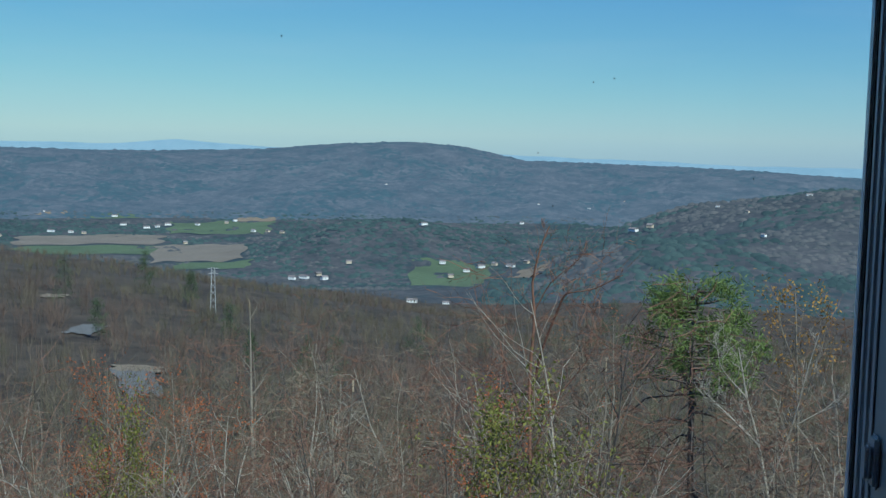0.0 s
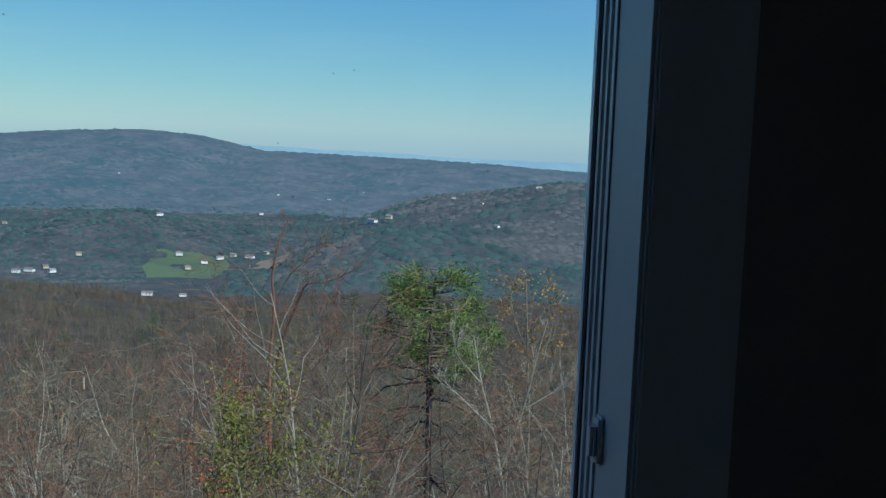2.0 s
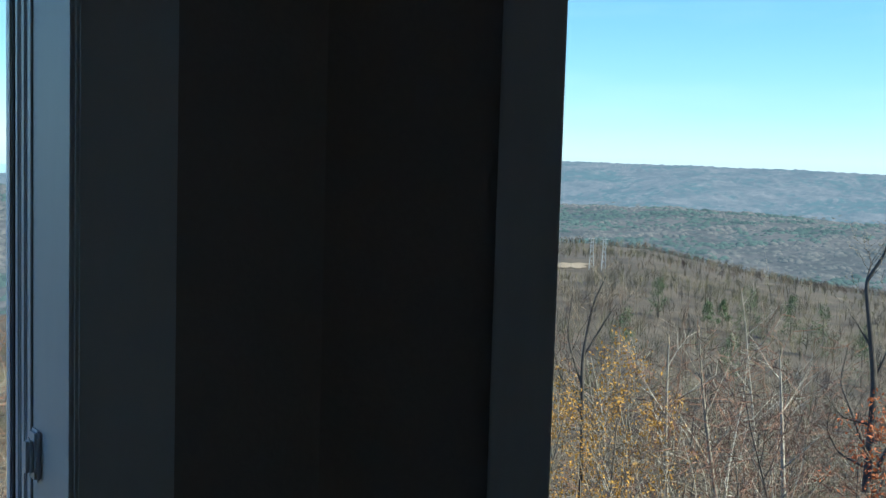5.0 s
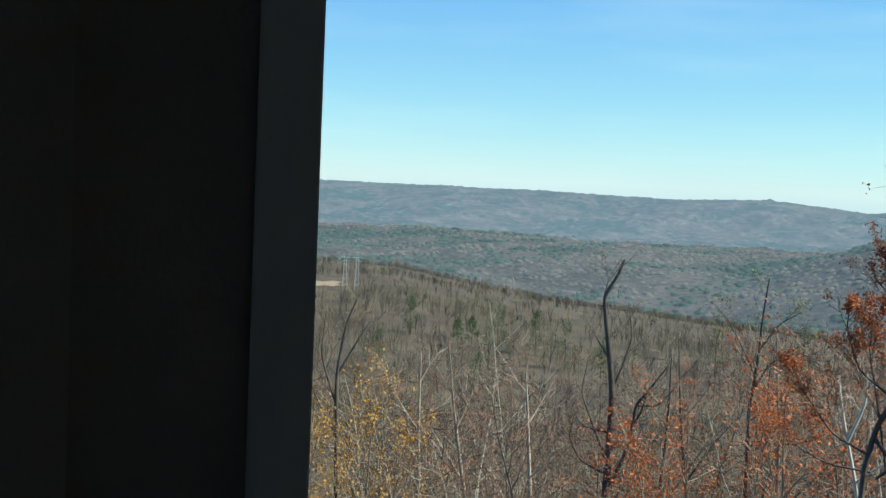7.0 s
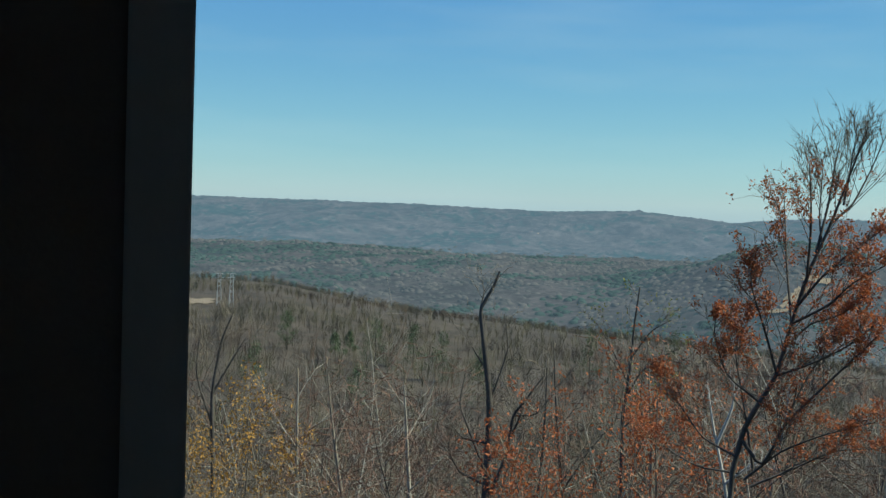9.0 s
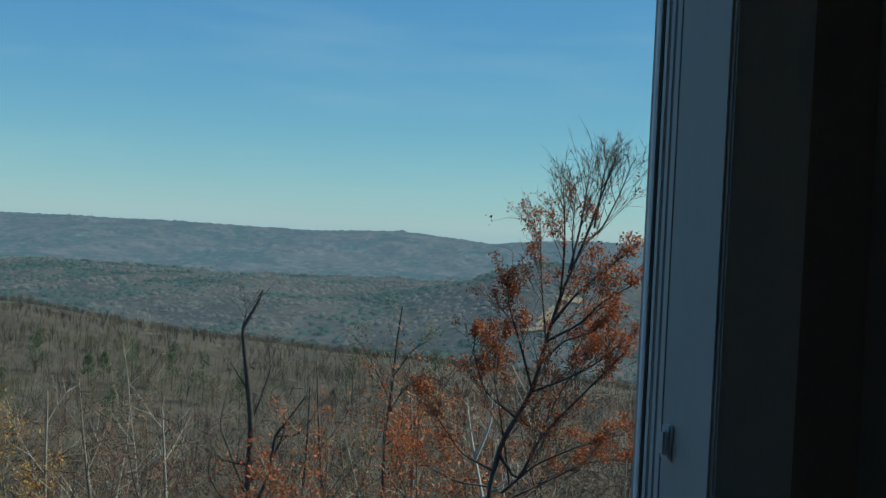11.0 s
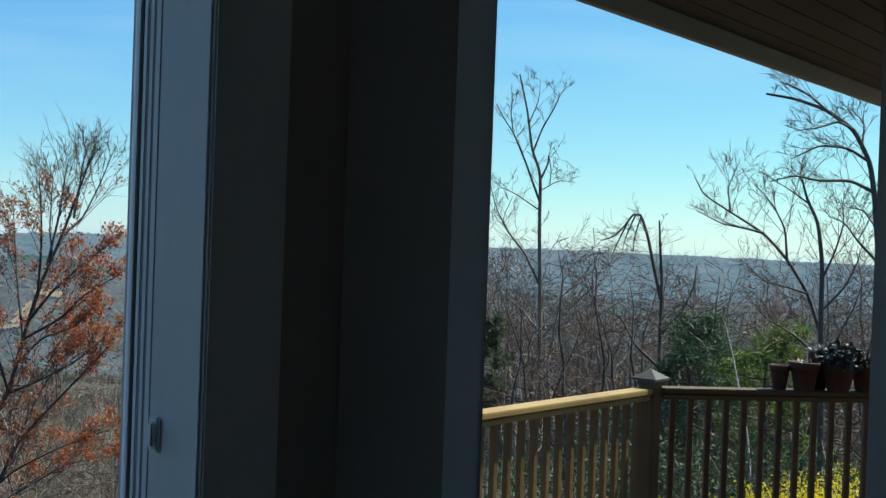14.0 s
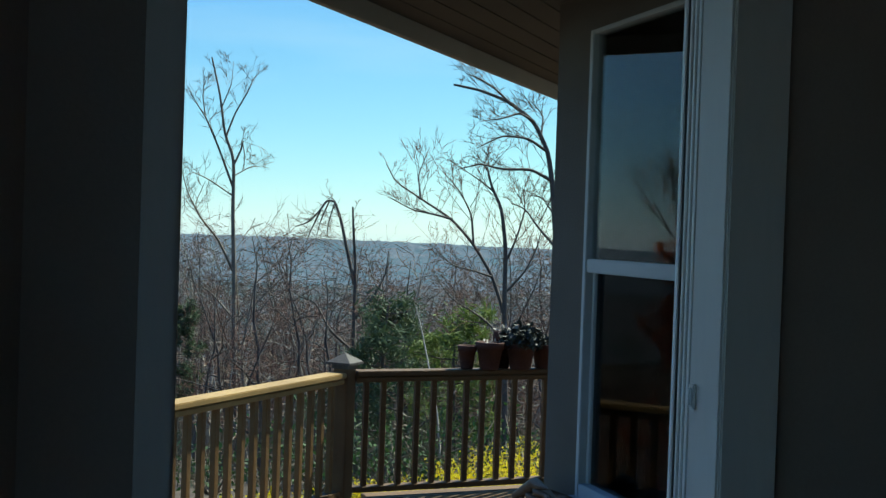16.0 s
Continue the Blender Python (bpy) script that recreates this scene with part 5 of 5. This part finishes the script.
forked("dead tree with a storm-bent arching crown", 107.2, 19,
       [(0.1, (107.6, -90), (107.56, -13.14), (107.34, -8.24), (107.16, -5.42), (107.16, -1.89), (106.99, 0.12), (106.92, 1.18)),
        (0.06, (107.13, -2.68), (106.72, -1.01), (106.36, 0.52, 0.1), (106.02, 1.44, 0.1), (105.63, 1.43, 0.2), (105.31, 0.94, 0.2), (104.77, 0.33, 0.3), (104.10, 0.09, 0.3)),
        (0.03, (105.77, 1.43), (105.38, 0.49, 0.3), (105.13, -0.50, 0.6)),
        (0.03, (105.36, 0.97), (104.89, -0.08, 0.1), (104.63, -0.79, 0.3)),
        (0.025, (106.05, 1.41), (105.75, 0.36, -0.1), (105.69, -0.48, -0.2)),
        (0.05, (107.21, -4.36), (108.15, -3.20), (108.68, -2.07), (108.78, -0.94)),
        (0.05, (107.24, -6.03), (105.97, -4.96, 0.1), (105.23, -3.58, 0.1), (104.37, -3.33, 0.2))],
       M_DARKBARK, M_TWIG, "dead_tree", sprays=10, spray=0.45, thick=0.55)
forked("spreading bare tree with long limbs beside the house", 114.3, 17,
       [(0.14, (115.1, -90), (114.96, -12.80), (114.73, -6.23), (114.61, -2.88), (114.59, -0.63), (114.32, 1.32), (113.78, 2.43), (113.52, 3.37)),
        (0.075, (114.65, -4.00), (113.99, -2.06, 0.1), (112.98, -0.47, 0.2), (111.87, 0.73, 0.3), (110.29, 1.69, 0.5), (109.00, 2.49, 0.6), (108.52, 3.37, 0.7)),
        (0.05, (112.98, -0.47), (112.84, 0.99), (112.24, 2.10, -0.1), (111.51, 2.91, -0.1)),
        (0.05, (111.87, 0.73), (111.02, 0.93, 0.2), (109.89, 1.12, 0.5), (108.74, 1.69, 0.7)),
        (0.05, (114.56, -1.48), (115.13, -0.05, 0.1), (115.50, 1.36, 0.1), (115.32, 2.48, 0.2)),
        (0.04, (110.29, 1.69), (110.11, 2.86, 0.3), (110.50, 3.86, 0.6)),
        (0.05, (114.61, -2.88), (115.61, -1.72), (116.13, -0.58), (116.37, 0.55)),
        (0.05, (114.69, -5.12), (113.44, -4.05, 0.1), (112.01, -3.25, 0.2), (111.12, -2.16, 0.3)),
        (0.04, (113.93, -2.06), (113.08, -1.81, -0.1), (111.95, -1.57, -0.2), (110.78, -0.48, -0.3)),
        (0.04, (113.93, 2.15), (113.21, 2.69), (112.35, 3.22))],
       M_DARKBARK, M_REDTWIG, sprays=13, spray=0.6, thick=0.42)
forked("tall dark tree rising close beside the house wall", 117.6, 13.5,
       [(0.13, (118.3, -90), (117.95, -12.65), (117.40, -5.01), (117.10, -0.55), (116.80, 2.52), (116.52, 4.19), (115.77, 5.69), (114.47, 6.63), (113.05, 7.14), (111.73, 7.37)),
        (0.055, (116.73, 2.80), (115.71, 3.33, -0.1), (114.31, 3.28, -0.2), (113.18, 3.53, -0.4), (112.07, 3.21, -0.5)),
        (0.05, (116.52, 4.19), (115.52, 4.85, -0.2), (114.25, 4.96, -0.5), (113.01, 4.31, -0.7)),
        (0.045, (115.77, 5.69), (115.05, 6.09, -0.3), (114.22, 5.79, -0.5), (113.11, 5.62, -0.8)),
        (0.04, (116.15, 5.01), (116.23, 5.98, 0.2), (115.59, 6.66, 0.4)),
        (0.04, (114.47, 6.63), (113.89, 7.16), (113.03, 7.69, -0.1), (112.32, 7.94, -0.1)),
        (0.05, (117.10, -0.55), (116.09, 0.54, 0.2), (115.50, 1.36, 0.5), (114.79, 1.62, 0.7)),
        (0.04, (116.90, 1.13), (116.32, 1.95, 0.3), (115.61, 2.07, 0.6))],
       M_DARKBARK, M_TWIG, sprays=12, spray=0.5, thick=0.40)
for az, r, e1, e0, half, m in ((108.9, 17, -3.2, -11, 1.0, M_DARKPINE), (110.0, 20, -4.2, -11, 0.9, M_DARKPINE), (112.4, 18, -3.6, -10, 0.9, M_PINE), (98.6, 20, -3.6, -8, 0.5, M_DARKPINE), (111.2, 22, -5.0, -10, 0.9, M_PINE)):
    pine("soft green young pine beyond the deck", az, r, e1, e0, half, m, 66, 0.05, 2, 0.085, 60)
forked("thin pale leaning dead pole", 111.2, 15, [(0.03, (111.9, -90), (111.5, -9), (110.6, -5.0), (110.2, -3.6))], M_PALE, M_PALE, "dead_tree", sprays=1, spray=0.2)


def shrub(label, az, r, size, mat, n, leaf, name="shrub", category="shrub", stems=14):
    t = thing(name, label, category)
    br = []
    for k in range(stems):
        a, ln = rng.random() * 6.283, size * (0.7 + 0.5 * rng.random())
        d = np.array([math.cos(a) * 0.6, math.sin(a) * 0.6, 1.0])
        pts = [d * ln * s * 0.8 + np.array([math.cos(a), math.sin(a), -0.4]) * ln * 0.3 * s * s + rng.normal(0, 0.03 * ln, 3) for s in (0, 0.35, 0.7, 1.0)]
        br.append((np.array(pts), 0.012 * np.linspace(1, 0.3, 4), 2))
    child("stems", mesh("stems", *tubes(br), M_TWIG), t)
    child("flowers" if mat is M_YELLOW else "foliage", mesh("foliage", *leaves(rng, tips(br, 2, rng, 1.0, (0.35, 1.0)), leaf, n, size * 0.14), mat), t)
    p = bearing(az, r)
    t.matrix_world = Matrix.Translation((p.x, p.y, gz(p) - 0.05))
    return t


for az, r, s in ((107.6, 11.0, 0.34), (108.6, 11.3, 0.36), (109.7, 11.0, 0.38), (110.4, 11.6, 0.3), (113.8, 11.6, 0.5), (114.7, 11.4, 0.62), (115.6, 11.7, 0.72), (116.4, 11.5, 0.62), (99.6, 10.4, 0.3), (102.0, 10.6, 0.3), (104.2, 10.8, 0.3)):
    shrub("forsythia bush covered in bright yellow flowers", az, r, s, M_YELLOW, 60, 0.016, "forsythia", "bush")
for az, r, s in ((107.4, 13.2, 1.0), (109.4, 13.6, 0.9), (111.6, 13.4, 1.1), (113.0, 13.6, 1.3), (114.6, 14.0, 1.3), (116.2, 13.8, 1.2), (100.5, 14, 1.0), (103.4, 13.6, 0.9), (105.6, 14, 1.0)):
    shrub("glossy evergreen shrub in the undergrowth", az, r, s, M_SHRUB, 8, 0.035)


# ---- valley: fields, tracks, houses, power line ----
def field(name, label, mat, az0, az1, el0, el1, slant=0.0, lift=0.7, ragged=0.06):
    """A patch of open ground draped over the land, with an uneven edge."""
    n = 24
    u, v = np.meshgrid(np.linspace(0, 1, n), np.linspace(0, 1, n))
    r0, r1 = ground_at((az0 + az1) / 2, el0), ground_at((az0 + az1) / 2, el1)
    edge = 1 + ragged * (np.sin(u * 17 + az0) + np.sin(u * 7.3 + 2 * az1)) * np.where(v > 0.5, 1, -1)
    r = r0 + (r1 - r0) * (0.5 + (v - 0.5) * edge)
    az = az0 + (az1 - az0) * (0.5 + (u - 0.5) * (1 + ragged * np.sin(v * 11 + az1))) + slant * (v - 0.5)
    x, y = r * np.sin(np.radians(az)), r * np.cos(np.radians(az))
    z = land(x, y) + (0.8 + 0.9 * lift if r0 > 1200 else 0.35)
    i = np.arange(n - 1)[:, None] * n + np.arange(n - 1)[None]
    q = np.stack([i, i + 1, i + n + 1, i + n], -1).reshape(-1, 4)
    me = mesh(name, np.stack([x.ravel(), y.ravel(), z.ravel()], 1), q, mat, True)
    tagged(new(name, me), label, "field", kind="structure")


CROPS = dict(green=("green spring pasture on the valley floor", M_GRASS), tilled=("pale tilled field on the valley floor", M_TILLED), straw=("strip of dry straw-coloured meadow", M_SAND))
for a0, a1, e0, e1, crop, up in FIELDS:
    field("field", *CROPS[crop], a0, a1, e0, e1, 0.3, up, 0.07)
for az0, az1, e0, e1 in ((75.0, 76.3, -5.15, -4.95), (76.0, 76.6, -4.8, -4.2), (76.5, 77.2, -4.2, -3.8), (76.9, 78.2, -3.6, -3.3), (46.4, 48.2, -5.6, -5.35), (-19.4, -18.2, -8.1, -7.95)):
    field("clay_bank", "raw tan clay bank cut into the hillside", M_SAND, az0, az1, e0, e1, 0.3, 2.5, 0.15)
field("gravel_track", "grey gravel turnaround on the wooded slope", M_GRAVEL, -15.9, -14.0, -12.9, -11.6, -0.7, 0.5, 0.1)
field("clay_bank", "tan clay bank above the gravel track", M_SAND, -16.1, -13.8, -11.75, -11.45, 0.0, 1.0, 0.1)
field("gravel_track", "grey gravel track on the wooded slope", M_GRAVEL, -18.0, -16.7, -9.9, -9.4, 1.0, 0.5, 0.1)

HOUSES = []
for k, (mat, w, dp, h) in enumerate(((M_HOUSE, 13, 8, 3.6), (M_TAN, 11, 8, 3.2), (M_HOUSE, 18, 9, 3.0))):
    t = thing("farmhouse", ("white clapboard house with grey roof in the valley", "tan house with dark roof among trees", "long white low house in the valley")[k], "house", "valley houses")
    put = lambda s, n, z: Vector((s, n, z))
    part("wall", fixed(slab(bmesh.new(), put, -w / 2, w / 2, -dp / 2, dp / 2, -2.0, h)), mat, t)
    bm = bmesh.new()
    e = [bm.verts.new(p) for p in ((-w / 2 - 0.5, -dp / 2 - 0.5, h), (w / 2 + 0.5, -dp / 2 - 0.5, h), (w / 2 + 0.5, dp / 2 + 0.5, h), (-w / 2 - 0.5, dp / 2 + 0.5, h), (-w / 2 - 0.5, 0, h + 2.6), (w / 2 + 0.5, 0, h + 2.6))]
    for f in ((0, 1, 5, 4), (2, 3, 4, 5), (1, 2, 5), (3, 0, 4), (3, 2, 1, 0)):
        bm.faces.new([e[i] for i in f])
    part("roof", fixed(bm), M_ROOF, t)
    for sx in (-0.32, 0.0, 0.32):
        part("window", slab(bmesh.new(), put, sx * w - 0.6, sx * w + 0.6, -dp / 2 - 0.05, -dp / 2 - 0.01, 1.0, 2.4), M_DARKWIN, t)
    HOUSES.append(t)
used = set()
# each house by its bearing and the elevation at which it is seen
for i, (az, el) in enumerate(((-18.0, -4.95), (-17.4, -5.0), (-14.5, -4.75), (-12.1, -4.6), (-10.7, -4.5), (-13.5, -4.6), (-10.3, -4.4), (-12.7, -5.5), (-6.9, -7.15), (-5.9, -7.2), (-4.7, -6.4),
                              (-1.5, -8.3), (0.2, -8.4), (0.4, -7.0), (1.9, -6.5), (0.0, -6.35), (4.2, -6.2), (-1.0, -4.45), (3.9, -4.3), (8.9, -3.05), (7.2, -3.45), (13.4, -3.1), (14.8, -3.3),
                              (-2.9, -2.5), (4.7, -3.3), (-8.0, -4.95), (-16.0, -4.2), (-19.2, -3.95), (-21.2, -5.1), (-15.6, -4.6), (-9.4, -4.9), (-8.7, -4.9), (3.4, -6.4), (1.2, -6.7), (-6.2, -7.0), (-18.9, -4.9), (-14.0, -4.7),
                              (10.2, -4.2), (9.4, -4.4), (15.6, -4.4), (64.1, -1.6), (63.8, -1.55), (-7.5, -7.2), (2.6, -6.35), (17.6, -2.4))):
    r = ground_at(az, el, 5.0 if el > -8 else 0.5)
    p = bearing(az, r)
    k = i % 3
    m = Matrix.Translation((p.x, p.y, gz(p) + (2.5 if (az > 6 or el > -4) else 3.6 if el > -8 else 0.2))) @ Matrix.Rotation(radians(-az + rng.uniform(-50, 50)), 4, "Z") @ Matrix.Scale(0.4 if el > -4 or r < 1300 else 0.7, 4)
    if k in used:
        copy_thing(HOUSES[k], Matrix.Identity(4)).matrix_basis = m
    else:
        HOUSES[k].matrix_world = m
        used.add(k)


def pylon(az, el_base, el_top, label):
    r = ground_at(az, el_base)
    p = bearing(az, r)
    g = gz(p)
    h = EYE.z + r * math.tan(radians(el_top)) - g
    t = thing("power_pylon", label, "pylon", "power line")
    for sx in (-1, 1):
        br = [(np.array([[sx * 0.9, 0, 0], [sx * 0.6, 0, h * 0.6], [sx * 0.5, 0, h]]), np.array([0.17, 0.14, 0.11]), 0)]
        child("leg", mesh("leg", *tubes(br, (6,)), M_STEEL), t)
    for z0 in np.linspace(0.1, 0.85, 6):
        wd = 0.85 - 0.35 * z0
        for a, b in ((-1, 1), (1, -1)):
            br = [(np.array([[a * wd, 0, z0 * h], [b * wd, 0, (z0 + 0.12) * h]]), np.array([0.06, 0.06]), 0)]
            child("brace", mesh("brace", *tubes(br, (4,)), M_STEEL), t)
    for z0, wd in ((0.97, 1.8), (0.86, 1.6)):
        br = [(np.array([[-wd, 0, z0 * h], [0, 0, z0 * h + 0.2], [wd, 0, z0 * h]]), np.array([0.08, 0.1, 0.08]), 0)]
        child("cross_arm", mesh("cross_arm", *tubes(br, (4,)), M_STEEL), t)
    t.matrix_world = Matrix.Translation((p.x, p.y, g)) @ Matrix.Rotation(radians(-az), 4, "Z")
    return Vector((p.x, p.y, g + h * 0.95))


top_a = pylon(-11.35, -9.0, -6.7, "slim steel lattice pylon above the bare woods")
top_b = pylon(48.45, -5.7, -4.05, "slim steel lattice pylon on the brown slope")
top_c = pylon(49.05, -5.7, -4.05, "slim steel lattice pylon on the brown slope")
for k in range(3):
    end = bearing(3.5, 250, 0)
    end.z = EYE.z + 250 * math.tan(radians(-9.6 - 0.25 * k))
    start = top_a + Vector((0, 0, -1.2 * k))
    pts = [start.lerp(end, s) + Vector((0, 0, -9 * s * (1 - s))) for s in np.linspace(0, 1, 24)]
    ob = new("power_line", mesh("power_line", *tubes([(np.array(pts), np.full(24, 0.02), 0)], (3,)), M_CAP))
    tagged(ob, "thin grey power cable strung from the pylon", "cable", "power cables")

# ---- on the deck ----
def turned(profile, n=20):
    """A turned body from (radius, height) pairs."""
    a = np.arange(n) * 2 * np.pi / n
    V = np.concatenate([np.stack([r * np.cos(a), r * np.sin(a), np.full(n, z)], 1) for r, z in profile])
    i = np.arange(len(profile) - 1)[:, None] * n + np.arange(n)[None]
    j = np.arange(len(profile) - 1)[:, None] * n + (np.arange(n)[None] + 1) % n
    return V, np.stack([i, j, j + n, i + n], -1).reshape(-1, 4)


def flower_pot(label, y, x, s, h, plant):
    t = thing("flower_pot", label, "flower pot", "terracotta pots")
    R = s / 2
    child("pot", mesh("pot", *turned([(0.002, 0.0), (R * 0.62, 0.0), (R * 0.66, 0.008), (R * 0.90, h * 0.74), (R * 1.0, h * 0.745), (R * 1.02, h * 0.98), (R * 0.99, h), (R * 0.90, h), (R * 0.88, h * 0.86), (0.002, h * 0.85)]), M_TERRA, True), t)
    if plant:
        m, n, ht, sp, leaf = plant
        c = rng.normal(0, 1, (n, 3))
        c /= np.linalg.norm(c, axis=1)[:, None]
        c = np.abs(c) * np.sign(rng.random((n, 3)) - [0.5, 0.5, 0.0]) * [sp, sp, ht] * rng.uniform(0.6, 1.0, (n, 1)) + [0, 0, h * 0.9]
        child("plant", mesh("plant", *leaves(rng, c, leaf, 4, 0.012), m), t)
    t.matrix_world = Matrix.Translation((x, y, RAIL_Z + 0.001))


flower_pot("small terracotta pot with dry soil on the railing", -3.26, 7.735, 0.14, 0.17, None)
flower_pot("terracotta pot with dry stalks on the railing", -3.415, 7.68, 0.21, 0.20, (M_PALE, 12, 0.03, 0.05, 0.015))
flower_pot("terracotta pot with silvery seedlings on the railing", -3.56, 7.77, 0.15, 0.27, (M_PALE, 30, 0.06, 0.07, 0.02))
flower_pot("terracotta pot holding a dark spiky succulent on the railing", -3.66, 7.67, 0.23, 0.19, (M_SUCCULENT, 260, 0.16, 0.17, 0.025))
flower_pot("dark terracotta pot on the shaded railing", -3.87, 7.71, 0.19, 0.18, (M_SUCCULENT, 60, 0.08, 0.09, 0.02))


def wicker_chair(p, turn):
    t = thing("wicker_chair", "high-backed brown wicker armchair on the deck", "chair")
    w, d, hs, hb = 0.56, 0.52, 0.42, 1.02
    for sx, sy in ((-1, -1), (1, -1), (-1, 1), (1, 1)):
        br = [(np.array([[sx * (w / 2 - 0.02), sy * (d / 2 - 0.02), 0], [sx * (w / 2 - 0.02), sy * (d / 2 - 0.02), hs]]), np.array([0.02, 0.02]), 0)]
        child("leg", mesh("leg", *tubes(br, (8,)), M_WICKER), t)
    put = lambda s, n, z: Vector((s, n, z))
    part("seat", slab(bmesh.new(), put, -w / 2, w / 2, -d / 2, d / 2, hs - 0.03, hs + 0.03, 0.015), M_WICKER, t)
    # woven back: wales crossed by rounded strands
    rim = [(np.array([[-w / 2, -d / 2, hs], [-w / 2 + 0.01, -d / 2 - 0.05, hb - 0.08], [-w / 4, -d / 2 - 0.06, hb - 0.01], [0, -d / 2 - 0.06, hb], [w / 4, -d / 2 - 0.06, hb - 0.01], [w / 2 - 0.01, -d / 2 - 0.05, hb - 0.08], [w / 2, -d / 2, hs]]), np.full(7, 0.024), 0)]
    back = child("backrest", mesh("backrest", *tubes(rim, (8,)), M_WICKER, True), t)
    for k in range(20):
        z = hs + 0.04 + (hb - hs - 0.07) * k / 19
        y = -d / 2 - 0.055 * (z - hs) / (hb - hs)
        half = w / 2 - (0.0 if k < 17 else 0.05 * (k - 16))
        pts = np.array([[x, y + 0.008 * math.sin(x * 55 + k * math.pi), z] for x in np.linspace(-half, half, 22)])
        child("strand", mesh("strand", *tubes([(pts, np.full(22, 0.0125), 0)], (5,)), M_WICKER, True), back)
    for sx in (-1, 1):
        br = [(np.array([[sx * w / 2, d / 2, hs], [sx * (w / 2 + 0.02), d / 2 - 0.02, hs + 0.2], [sx * (w / 2 + 0.02), 0, hs + 0.23], [sx * w / 2, -d / 2, hs + 0.24]]), np.full(4, 0.022), 0)]
        child("armrest", mesh("armrest", *tubes(br, (8,)), M_WICKER, True), t)
    t.matrix_world = Matrix.Translation(p) @ Matrix.Rotation(radians(turn), 4, "Z")


wicker_chair(Vector((3.52, -1.48, DECK_Z)), -4)

# ---- in the room ----
t = thing("potted_houseplant", "dark-leaved houseplant on a wooden stand in the unlit room", "plant")
put = lambda s, n, z: Vector((s, n, z))
part("stand_top", slab(bmesh.new(), put, -0.16, 0.16, -0.16, 0.16, 0.68, 0.71, 0.004), M_FLOOR, t)
for sx, sy in ((-1, -1), (1, -1), (-1, 1), (1, 1)):
    part("leg", slab(bmesh.new(), put, sx * 0.13 - 0.015, sx * 0.13 + 0.015, sy * 0.13 - 0.015, sy * 0.13 + 0.015, 0.0, 0.68, 0.003), M_FLOOR, t)
V, F = turned([(0.002, 0.71), (0.08, 0.71), (0.12, 0.9), (0.11, 0.9), (0.1, 0.88), (0.002, 0.88)])
child("pot", mesh("pot", V, F, M_TERRA, True), t)
V, F = leaves(rng, rng.normal(0, 1, (40, 3)) * [0.08, 0.08, 0.07] + [0, 0, 1.0], 0.035, 4, 0.02)
child("foliage", mesh("foliage", V, F, M_DARKLEAF), t)
t.matrix_world = Matrix.Translation((1.42, -1.24, 0))
